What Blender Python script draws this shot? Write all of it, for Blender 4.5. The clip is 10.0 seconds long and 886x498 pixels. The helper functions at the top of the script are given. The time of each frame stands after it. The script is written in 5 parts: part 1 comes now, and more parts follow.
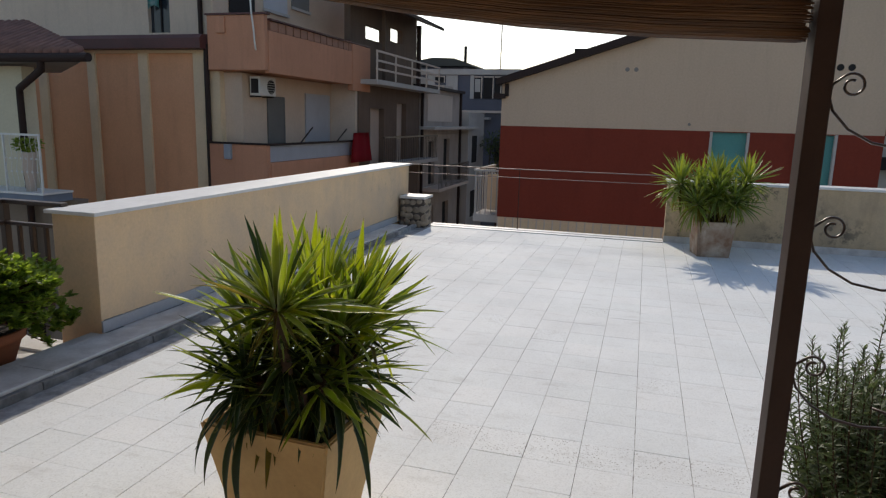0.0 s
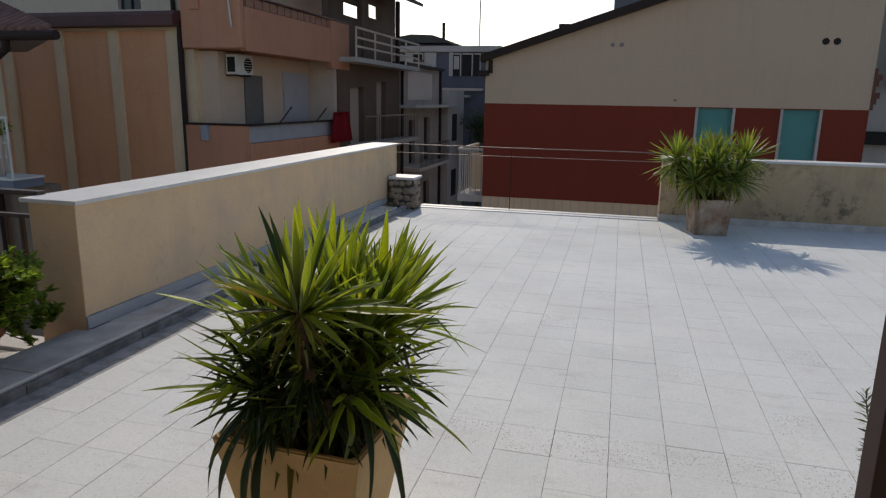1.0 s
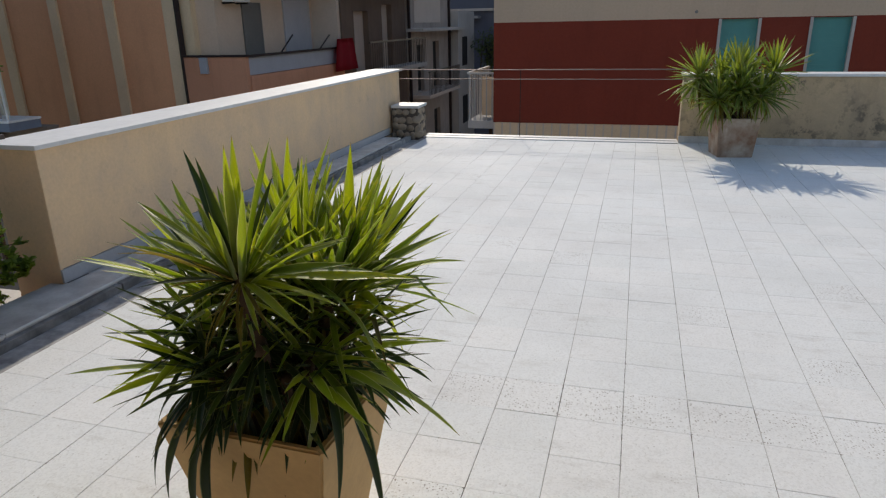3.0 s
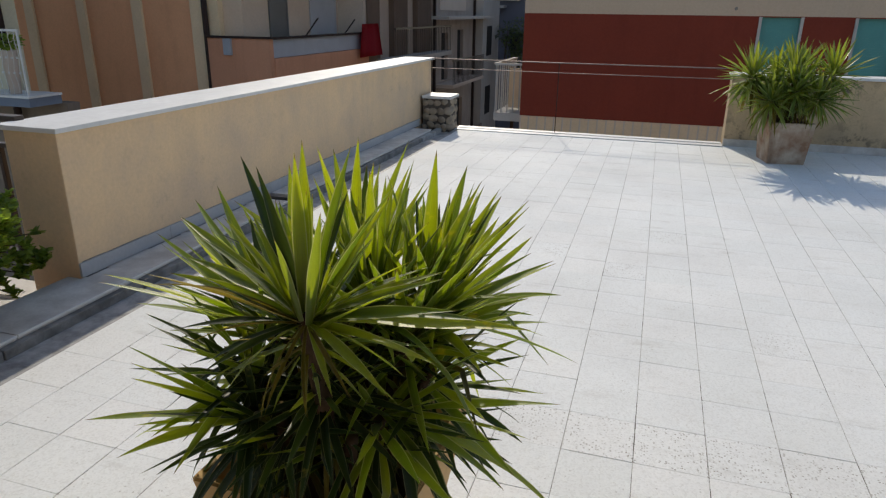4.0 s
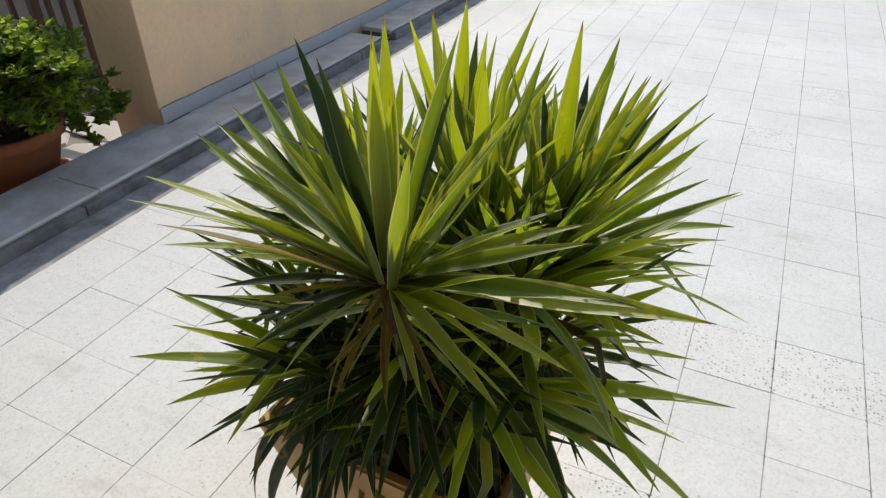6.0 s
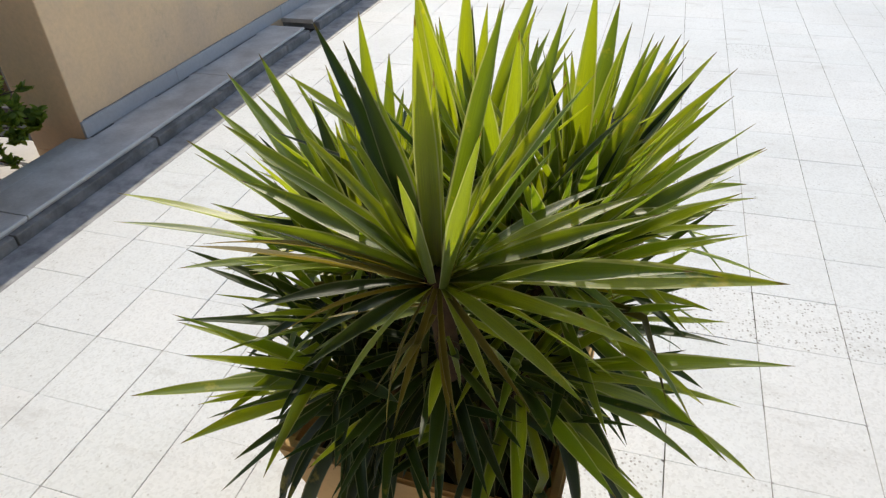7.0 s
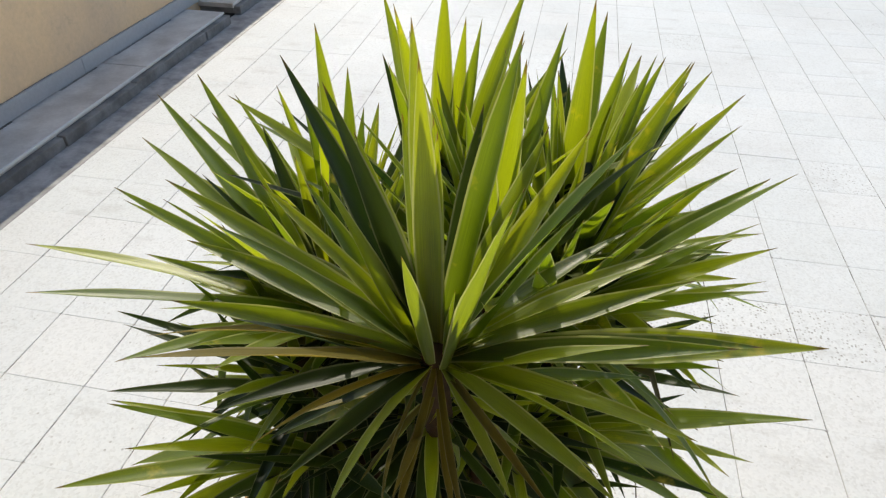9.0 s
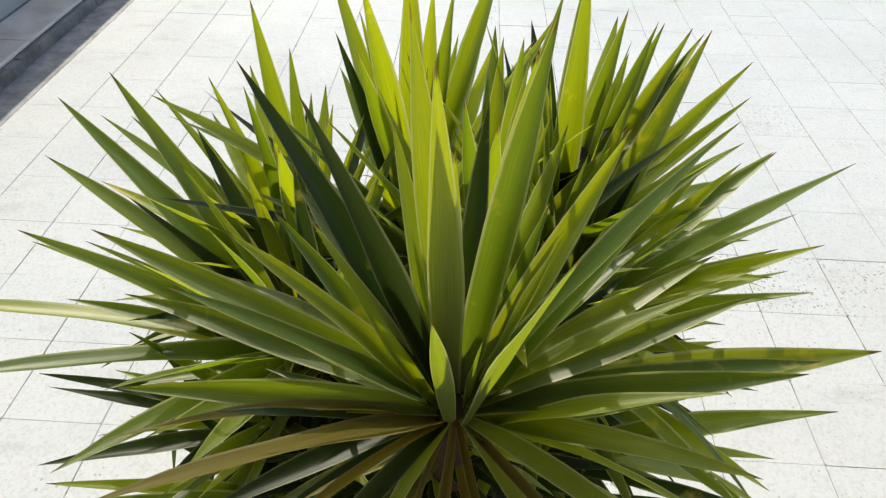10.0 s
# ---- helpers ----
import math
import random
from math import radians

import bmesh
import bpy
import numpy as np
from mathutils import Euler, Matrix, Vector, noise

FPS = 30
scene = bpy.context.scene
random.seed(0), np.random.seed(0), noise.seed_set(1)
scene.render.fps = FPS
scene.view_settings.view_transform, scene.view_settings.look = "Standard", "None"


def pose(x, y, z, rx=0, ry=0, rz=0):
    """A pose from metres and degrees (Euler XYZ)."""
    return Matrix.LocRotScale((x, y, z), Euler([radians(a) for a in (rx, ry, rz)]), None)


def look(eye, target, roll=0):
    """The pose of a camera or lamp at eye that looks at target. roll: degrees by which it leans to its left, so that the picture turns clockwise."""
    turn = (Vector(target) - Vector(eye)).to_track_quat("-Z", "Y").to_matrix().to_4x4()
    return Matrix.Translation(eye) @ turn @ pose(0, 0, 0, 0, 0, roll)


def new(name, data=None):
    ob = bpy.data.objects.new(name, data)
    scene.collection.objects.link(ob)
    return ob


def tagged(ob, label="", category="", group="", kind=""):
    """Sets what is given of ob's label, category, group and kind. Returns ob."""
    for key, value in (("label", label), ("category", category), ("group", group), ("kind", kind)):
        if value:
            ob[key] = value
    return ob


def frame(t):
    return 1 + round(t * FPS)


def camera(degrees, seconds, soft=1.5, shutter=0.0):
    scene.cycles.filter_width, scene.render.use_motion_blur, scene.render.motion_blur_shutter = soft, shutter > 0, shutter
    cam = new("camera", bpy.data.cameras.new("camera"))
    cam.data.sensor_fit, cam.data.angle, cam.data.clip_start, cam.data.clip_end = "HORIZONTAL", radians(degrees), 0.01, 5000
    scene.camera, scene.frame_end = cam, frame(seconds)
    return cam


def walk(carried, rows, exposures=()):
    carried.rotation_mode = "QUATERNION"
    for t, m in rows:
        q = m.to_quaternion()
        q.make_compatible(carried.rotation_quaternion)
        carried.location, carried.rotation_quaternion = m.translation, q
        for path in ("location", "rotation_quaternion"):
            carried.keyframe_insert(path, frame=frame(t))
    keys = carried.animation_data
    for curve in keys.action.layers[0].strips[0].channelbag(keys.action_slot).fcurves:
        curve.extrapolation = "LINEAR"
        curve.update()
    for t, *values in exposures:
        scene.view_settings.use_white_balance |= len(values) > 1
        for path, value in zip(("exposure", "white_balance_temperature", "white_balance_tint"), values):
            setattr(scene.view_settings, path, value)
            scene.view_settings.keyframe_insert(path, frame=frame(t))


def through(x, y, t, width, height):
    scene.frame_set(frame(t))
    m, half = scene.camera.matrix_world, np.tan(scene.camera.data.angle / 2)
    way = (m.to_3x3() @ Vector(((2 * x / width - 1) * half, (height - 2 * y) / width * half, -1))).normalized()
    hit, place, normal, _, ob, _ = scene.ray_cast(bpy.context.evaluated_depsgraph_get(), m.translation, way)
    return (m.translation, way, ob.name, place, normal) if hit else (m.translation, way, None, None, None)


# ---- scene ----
cam = camera(67.5, 10.0, soft=1.25)
PATH = [
    (0, (0.189, 0.158, 1.528), (-0.373, 2.04, 1.149), 1.5),
    (0.5, (0.022, 0.263, 1.523), (-0.422, 2.173, 1.13), 1.0),
    (1, (-0.048, 0.326, 1.519), (-0.542, 2.213, 1.08), 1.0),
    (1.5, (-0.061, 0.368, 1.507), (-0.633, 2.245, 1.125), 0.6),
    (2, (-0.053, 0.437, 1.455), (-0.591, 2.332, 1.105), 0.6),
    (2.5, (-0.016, 0.573, 1.446), (-0.605, 2.424, 0.97), -1.7),
    (3, (-0.038, 0.707, 1.48), (-0.566, 2.525, 0.834), -1.2),
    (3.2, (-0.047, 0.744, 1.506), (-0.634, 2.549, 0.877), -0.5),
    (4.3, (-0.394, 0.999, 1.463), (-0.949, 2.773, 0.725), 1.0),
    (4.5, (-0.407, 0.995, 1.471), (-0.979, 2.739, 0.675), 0.9),
    (5, (-0.466, 1.081, 1.468), (-1.136, 2.757, 0.605), 0.4),
    (5.5, (-0.48, 1.225, 1.48), (-1.207, 2.808, 0.497), -0.5),
    (6, (-0.514, 1.351, 1.46), (-1.239, 2.833, 0.329), -0.5),
    (6.2, (-0.541, 1.372, 1.444), (-1.228, 2.863, 0.302), -0.9),
    (7.3, (-0.717, 1.342, 1.431), (-1.158, 2.895, 0.251), -2.2),
    (7.5, (-0.735, 1.341, 1.433), (-1.122, 2.904, 0.247), -1.4),
    (8, (-0.752, 1.356, 1.435), (-1.102, 2.927, 0.247), -0.2),
    (8.5, (-0.77, 1.407, 1.437), (-1.115, 2.974, 0.242), -0.7),
    (9, (-0.792, 1.482, 1.436), (-1.088, 3.04, 0.217), 0.5),
    (9.5, (-0.82, 1.567, 1.422), (-1.068, 3.067, 0.123), 0.5),
    (10, (-0.886, 1.61, 1.413), (-0.945, 3.108, 0.09), 1.3),
]
EXPOSURES = [
    (0.0, 0.0, 7150, 11.5), (0.5, -0.33, 7150, 11.5), (1.0, -0.27, 7150, 11.5), (2.3, -0.27, 7150, 11.5), (3.1, 0.08, 7200, 10.8), (4.5, 0.15, 7300, 9.5),
    (5.5, 0.22, 7300, 9.0), (6.0, 0.45, 7200, 9.0), (6.3, 0.53, 7200, 9.0), (7.5, 0.58, 7200, 9.3), (9.0, 0.60, 7250, 8.3), (10.0, 0.64, 7350, 5.5),
]
walk(cam, [(t, look(eye, target, roll)) for t, eye, target, roll in PATH], EXPOSURES)

# ---- light: a low clear sun ahead and slightly to the west side ----
SUN_DIR = Vector((-0.44, 1.35, 1.0)).normalized()
world = bpy.data.worlds.new("world")
scene.world = world
world.use_nodes = True
wn = world.node_tree
sky = wn.nodes.new("ShaderNodeTexSky")
sky.sky_type = "NISHITA"
sky.sun_disc = False
sky.sun_elevation = math.asin(SUN_DIR.z)
sky.sun_rotation = math.atan2(SUN_DIR.x, SUN_DIR.y)
sky.air_density, sky.dust_density, sky.ozone_density = 1.0, 0.8, 1.5
wn.links.new(sky.outputs[0], wn.nodes["Background"].inputs[0])
wn.nodes["Background"].inputs[1].default_value = 0.15
sun = new("sun", bpy.data.lights.new("sun", "SUN"))
sun.data.energy, sun.data.angle, sun.data.color = 2.4, radians(0.53), (1.0, 0.95, 0.87)
sun.matrix_world = look(SUN_DIR * 50, (0, 0, 0))

# ---- helpers for building ----
rnd = random.Random(7)


def thing(name, loc=(0, 0, 0), label="", category="", group="", kind=""):
    ob = new(name)
    ob.location = loc
    ob.empty_display_size = 0.1
    return tagged(ob, label, category, group, kind)


def origin(ob):
    p = Vector((0, 0, 0))
    while ob:
        p += ob.location
        ob = ob.parent
    return p


def part(name, bm, material, parent=None, label="", smooth=False):
    """Links a bmesh, given in world places, as one mesh under a thing or a part."""
    me = bpy.data.meshes.new(name)
    bmesh.ops.recalc_face_normals(bm, faces=bm.faces)
    if smooth:
        for f in bm.faces:
            f.smooth = True
    if parent:
        bmesh.ops.translate(bm, verts=bm.verts, vec=-origin(parent))
    bm.to_mesh(me)
    bm.free()
    me.materials.append(material)
    ob = new(name, me)
    ob.parent = parent
    return tagged(ob, label)


def put(name, me, m, parent, label=""):
    """An object of its own on shared mesh data, at the pose m in its parent's space."""
    ob = new(name, me)
    ob.parent = parent
    ob.matrix_basis = m
    return tagged(ob, label)


def box(bm, x0, x1, y0, y1, z0, z1, bevel=0.0):
    vs = [bm.verts.new(p) for p in ((x0, y0, z0), (x1, y0, z0), (x1, y1, z0), (x0, y1, z0),
                                    (x0, y0, z1), (x1, y0, z1), (x1, y1, z1), (x0, y1, z1))]
    fs = [bm.faces.new([vs[i] for i in q]) for q in
          ((3, 2, 1, 0), (4, 5, 6, 7), (0, 1, 5, 4), (1, 2, 6, 5), (2, 3, 7, 6), (3, 0, 4, 7))]
    if bevel:
        es = list({e for f in fs for e in f.edges})
        bmesh.ops.bevel(bm, geom=es, offset=bevel, segments=2, affect="EDGES", profile=0.6)
    return bm


def cube(*a, bevel=0.0):
    return box(bmesh.new(), *a, bevel=bevel)


def prism(profile, axis, a, b):
    """A closed profile of (u, v) pairs pushed along an axis from a to b."""
    bm = bmesh.new()

    def at(u, v, w):
        return {"x": (w, u, v), "y": (u, w, v), "z": (u, v, w)}[axis]
    p0 = [bm.verts.new(at(u, v, a)) for u, v in profile]
    p1 = [bm.verts.new(at(u, v, b)) for u, v in profile]
    n = len(profile)
    bm.faces.new(p0)
    bm.faces.new(p1[::-1])
    for i in range(n):
        bm.faces.new((p0[i], p1[i], p1[(i + 1) % n], p0[(i + 1) % n]))
    return bm


def tube(bm, points, radius, sides=8, taper=None):
    """A round bar along points; taper: radius at the end."""
    pts = [Vector(p) for p in points]
    rings = []
    n = len(pts)
    side = None
    for i, p in enumerate(pts):
        d = (pts[min(i + 1, n - 1)] - pts[max(i - 1, 0)]).normalized()
        if side is None:
            side = d.orthogonal().normalized()
        side = (side - d * side.dot(d)).normalized()
        up = d.cross(side)
        r = radius if taper is None else radius + (taper - radius) * i / (n - 1)
        rings.append([bm.verts.new(p + r * (math.cos(2 * math.pi * k / sides) * side + math.sin(2 * math.pi * k / sides) * up))
                      for k in range(sides)])
    for r0, r1 in zip(rings, rings[1:]):
        for k in range(sides):
            bm.faces.new((r0[k], r0[(k + 1) % sides], r1[(k + 1) % sides], r1[k]))
    bm.faces.new(rings[0][::-1])
    bm.faces.new(rings[-1])
    return bm


def lathe(profile, centre, sides=32):
    """A turned solid from (radius, z) pairs round an upright axis."""
    bm = bmesh.new()
    cx, cy, cz = centre
    rings = [[bm.verts.new((cx + r * math.cos(2 * math.pi * k / sides), cy + r * math.sin(2 * math.pi * k / sides), cz + z))
              for k in range(sides)] for r, z in profile]
    for r0, r1 in zip(rings, rings[1:]):
        for k in range(sides):
            bm.faces.new((r0[k], r0[(k + 1) % sides], r1[(k + 1) % sides], r1[k]))
    bm.faces.new(rings[0][::-1])
    bm.faces.new(rings[-1])
    return bm


def wall_with_holes(axis, at, thick, u0, u1, z0, z1, holes):
    """An upright wall in the plane axis = at, thick metres towards plus, with rectangular holes (u0, u1, z0, z1) through it."""
    us = sorted({u0, u1, *[h for q in holes for h in q[:2]]})
    zs = sorted({z0, z1, *[h for q in holes for h in q[2:]]})
    bm = bmesh.new()
    vs = {}

    def v(u, z, d):
        k = (u, z, d)
        if k not in vs:
            vs[k] = bm.verts.new((at + d, u, z) if axis == "x" else (u, at + d, z))
        return vs[k]

    def solid(i, j):
        if not (0 <= i < len(us) - 1 and 0 <= j < len(zs) - 1):
            return False
        cu, cz = (us[i] + us[i + 1]) / 2, (zs[j] + zs[j + 1]) / 2
        return not any(a < cu < b and c < cz < d for a, b, c, d in holes)
    for i in range(len(us) - 1):
        for j in range(len(zs) - 1):
            if not solid(i, j):
                continue
            a, b, c, d = us[i], us[i + 1], zs[j], zs[j + 1]
            for depth in (0, thick):
                bm.faces.new((v(a, c, depth), v(b, c, depth), v(b, d, depth), v(a, d, depth)))
            for other, (p, q) in (((i - 1, j), ((a, c), (a, d))), ((i + 1, j), ((b, c), (b, d))),
                                  ((i, j - 1), ((a, c), (b, c))), ((i, j + 1), ((a, d), (b, d)))):
                if not solid(*other):
                    bm.faces.new((v(*p, 0), v(*q, 0), v(*q, thick), v(*p, thick)))
    return bm


# ---- materials ----
def nodes_of(name):
    m = bpy.data.materials.new(name)
    m.use_nodes = True
    return m, m.node_tree.nodes, m.node_tree.links, m.node_tree.nodes["Principled BSDF"]


def noise_tex(N, L, scale, detail=4.0, rough=0.55, vec=None, kind="ShaderNodeTexNoise"):
    t = N.new(kind)
    t.inputs["Scale"].default_value = scale
    if kind == "ShaderNodeTexNoise":
        t.inputs["Detail"].default_value = detail
        t.inputs["Roughness"].default_value = rough
    if vec:
        L.new(vec, t.inputs["Vector"])
    return t


def ramp(N, L, fac, stops):
    r = N.new("ShaderNodeValToRGB")
    while len(r.color_ramp.elements) < len(stops):
        r.color_ramp.elements.new(0.5)
    for e, (p, c) in zip(r.color_ramp.elements, stops):
        e.position, e.color = p, (*c, 1) if len(c) == 3 else c
    L.new(fac, r.inputs[0])
    return r


def mix(N, L, fac, a, b, mode="MIX"):
    m = N.new("ShaderNodeMix")
    m.data_type, m.blend_type = "RGBA", mode
    for sock, val in ((m.inputs[0], fac), (m.inputs[6], a), (m.inputs[7], b)):
        if isinstance(val, (int, float)):
            sock.default_value = val
        elif isinstance(val, tuple):
            sock.default_value = (*val, 1) if len(val) == 3 else val
        else:
            L.new(val, sock)
    return m.outputs[2]


def math_node(N, L, op, a, b=0.0):
    m = N.new("ShaderNodeMath")
    m.operation = op
    for sock, val in zip(m.inputs, (a, b)):
        if isinstance(val, (int, float)):
            sock.default_value = val
        else:
            L.new(val, sock)
    return m.outputs[0]


def bump(N, L, height, strength, dist, bsdf):
    b = N.new("ShaderNodeBump")
    b.inputs["Strength"].default_value, b.inputs["Distance"].default_value = strength, dist
    L.new(height, b.inputs["Height"])
    L.new(b.outputs[0], bsdf.inputs["Normal"])


def world_pos(N):
    return N.new("ShaderNodeNewGeometry").outputs["Position"]


def stretched(N, L, vec, scale):
    m = N.new("ShaderNodeMapping")
    m.inputs["Scale"].default_value = scale
    L.new(vec, m.inputs["Vector"])
    return m.outputs[0]


def surface(name, colour, dark=None, stain=0.5, grain=60.0, blotch=1.6, rough=0.85, relief=0.25, streaks=0.0, metal=0.0, mould=0.0, mould_size=(11.0, 1.1), mould_from=(0.55, 0.46)):
    """A mineral or painted surface: base colour, broad blotches, fine grain, optional runs of dirt."""
    m, N, L, B = nodes_of(name)
    pos = world_pos(N)
    dark = dark or tuple(c * 0.72 for c in colour)
    big = noise_tex(N, L, blotch, 6, 0.62, pos)
    fac = ramp(N, L, big.outputs[0], [(0.36, (0, 0, 0)), (0.68, (1, 1, 1))])
    fine = noise_tex(N, L, grain, 5, 0.7, pos)
    col = mix(N, L, math_node(N, L, "MULTIPLY", fac.outputs[0], stain), colour, dark)
    if streaks:
        st = noise_tex(N, L, 5.0, 5, 0.6, stretched(N, L, pos, (1.0, 1.0, 0.12)))
        sf = ramp(N, L, st.outputs[0], [(0.5, (0, 0, 0)), (0.75, (1, 1, 1))])
        col = mix(N, L, math_node(N, L, "MULTIPLY", sf.outputs[0], streaks), col, tuple(c * 0.55 for c in dark))
    if mould:
        spots = noise_tex(N, L, mould_size[0], 9, 0.72, pos)
        where = noise_tex(N, L, mould_size[1], 3, 0.5, pos)
        sm = ramp(N, L, spots.outputs[0], [(mould_from[0], (0, 0, 0)), (mould_from[0] + 0.08, (1, 1, 1))])
        wm = ramp(N, L, where.outputs[0], [(mould_from[1], (0, 0, 0)), (mould_from[1] + 0.16, (1, 1, 1))])
        col = mix(N, L, math_node(N, L, "MULTIPLY", math_node(N, L, "MULTIPLY", sm.outputs[0], wm.outputs[0]), mould), col, (0.10, 0.09, 0.075))
    g = ramp(N, L, fine.outputs[0], [(0.3, (0.93, 0.93, 0.93)), (0.7, (1.05, 1.05, 1.05))])
    col = mix(N, L, 1.0, col, g.outputs[0], "MULTIPLY")
    L.new(col, B.inputs["Base Color"])
    B.inputs["Roughness"].default_value, B.inputs["Metallic"].default_value = rough, metal
    B.inputs["Specular IOR Level"].default_value = 0.2 if rough > 0.6 else 0.5
    bump(N, L, fine.outputs[0], relief, 0.004, B)
    return m


def tile_material(name, worn):
    """Pale ground-marble terrace tile: chips, a tint for each tile, pitted where worn."""
    m, N, L, B = nodes_of(name)
    pos = world_pos(N)
    info = N.new("ShaderNodeObjectInfo").outputs["Random"]
    isl = N.new("ShaderNodeNewGeometry").outputs["Random Per Island"]
    r = math_node(N, L, "FRACT", math_node(N, L, "ADD", info, isl))
    tint = ramp(N, L, r, [(0.0, (0.770, 0.795, 0.785)), (0.35, (0.788, 0.812, 0.808)), (0.7, (0.805, 0.818, 0.806)), (1.0, (0.780, 0.803, 0.798))])
    chips = noise_tex(N, L, 150.0, vec=pos, kind="ShaderNodeTexVoronoi")
    cc = ramp(N, L, chips.outputs["Color"], [(0.0, (0.80, 0.79, 0.77)), (0.5, (1.0, 1.0, 1.0)), (1.0, (1.07, 1.06, 1.05))])
    col = mix(N, L, 0.6, tint.outputs[0], cc.outputs[0], "MULTIPLY")
    big = noise_tex(N, L, 0.9, 6, 0.65, pos)
    dirt = ramp(N, L, big.outputs[0], [(0.42, (0, 0, 0)), (0.72, (1, 1, 1))])
    col = mix(N, L, math_node(N, L, "MULTIPLY", dirt.outputs[0], 0.26), col, (0.47, 0.46, 0.44))
    smear = noise_tex(N, L, 5.0, 7, 0.7, stretched(N, L, pos, (0.6, 1.6, 1.0)))
    sm = ramp(N, L, smear.outputs[0], [(0.56, (0, 0, 0)), (0.70, (1, 1, 1))])
    col = mix(N, L, math_node(N, L, "MULTIPLY", sm.outputs[0], 0.30), col, (0.42, 0.40, 0.36))
    pit = noise_tex(N, L, 95.0, vec=pos, kind="ShaderNodeTexVoronoi")
    dot = ramp(N, L, pit.outputs["Distance"], [(0.26, (1, 1, 1)), (0.40, (0, 0, 0))])
    few = N.new("ShaderNodeSeparateColor")
    L.new(pit.outputs["Color"], few.inputs[0])
    pick = ramp(N, L, few.outputs[0], [(0.40 if worn else 0.88, (0, 0, 0)), (0.66 if worn else 0.96, (1, 1, 1))])
    patch = noise_tex(N, L, 7.0, 3, 0.6, pos)
    pp = ramp(N, L, patch.outputs[0], [(0.30 if worn else 0.46, (0, 0, 0)), (0.60, (1, 1, 1))])
    amount = math_node(N, L, "MULTIPLY", math_node(N, L, "MULTIPLY", dot.outputs[0], pick.outputs[0]), pp.outputs[0])
    col = mix(N, L, math_node(N, L, "MULTIPLY", amount, 0.85 if worn else 0.5), col, (0.30, 0.275, 0.24))
    L.new(col, B.inputs["Base Color"])
    rf = ramp(N, L, big.outputs[0], [(0.3, (0.66, 0.66, 0.66)), (0.7, (0.84, 0.84, 0.84))])
    L.new(rf.outputs[0], B.inputs["Roughness"])
    B.inputs["Specular IOR Level"].default_value = 0.2
    h = math_node(N, L, "SUBTRACT", math_node(N, L, "MULTIPLY", chips.outputs["Distance"], 0.25), amount)
    bump(N, L, h, 0.35, 0.0015, B)
    return m


def leaf_material(name, low, high, edge, through, gloss=1.0):
    """A thick blade that lets sun through; paler margins, browned tips, a tint for each leaf."""
    m, N, L, B = nodes_of(name)
    uv = N.new("ShaderNodeTexCoord").outputs["UV"]
    sep = N.new("ShaderNodeSeparateXYZ")
    L.new(uv, sep.inputs[0])
    across, along = sep.outputs[0], sep.outputs[1]
    info = N.new("ShaderNodeObjectInfo").outputs["Random"]
    tint = mix(N, L, info, low, high)
    fib = noise_tex(N, L, 3.0, 4, 0.6, stretched(N, L, uv, (26.0, 1.2, 1.0)))
    fr = ramp(N, L, fib.outputs[0], [(0.3, (0.66, 0.70, 0.68)), (0.7, (1.25, 1.22, 1.12))])
    col = mix(N, L, 1.0, tint, fr.outputs[0], "MULTIPLY")
    rim = math_node(N, L, "ABSOLUTE", math_node(N, L, "SUBTRACT", across, 0.5))
    rr = ramp(N, L, rim, [(0.405, (0, 0, 0)), (0.46, (1, 1, 1))])
    tipn = noise_tex(N, L, 4.0, 3, 0.6, uv)
    tip = math_node(N, L, "ADD", along, math_node(N, L, "MULTIPLY", tipn.outputs[0], 0.06))
    tr = ramp(N, L, tip, [(0.985, (0, 0, 0)), (1.02, (1, 1, 1))])
    col = mix(N, L, tr.outputs[0], col, (0.06, 0.04, 0.022))
    blot = noise_tex(N, L, 2.2, 5, 0.7, world_pos(N))
    blot.inputs["Scale"].default_value = 9.0
    dry = ramp(N, L, blot.outputs[0], [(0.61, (0, 0, 0)), (0.72, (1, 1, 1))])
    col = mix(N, L, math_node(N, L, "MULTIPLY", dry.outputs[0], 0.6), col, (0.30, 0.25, 0.08))
    margin = math_node(N, L, "MULTIPLY", rr.outputs[0], 0.8)
    L.new(mix(N, L, margin, col, edge), B.inputs["Base Color"])
    B.inputs["Roughness"].default_value = 0.45
    B.inputs["Specular IOR Level"].default_value = gloss
    bump(N, L, fib.outputs[0], 0.15, 0.001, B)
    T = N.new("ShaderNodeBsdfTranslucent")
    L.new(mix(N, L, margin, mix(N, L, 1.0, col, through, "MULTIPLY"), edge), T.inputs[0])
    M = N.new("ShaderNodeMixShader")
    M.inputs[0].default_value = 0.46
    L.new(B.outputs[0], M.inputs[1])
    L.new(T.outputs[0], M.inputs[2])
    L.new(M.outputs[0], N["Material Output"].inputs[0])
    return m


def wood_material(name, light, dark, axis=(1.0, 1.0, 0.1), rough=0.6):
    m, N, L, B = nodes_of(name)
    v = stretched(N, L, world_pos(N), axis)
    f = noise_tex(N, L, 60.0, 5, 0.65, v)
    r = ramp(N, L, f.outputs[0], [(0.3, dark), (0.7, light)])
    L.new(r.outputs[0], B.inputs["Base Color"])
    B.inputs["Roughness"].default_value = rough
    bump(N, L, f.outputs[0], 0.3, 0.003, B)
    return m


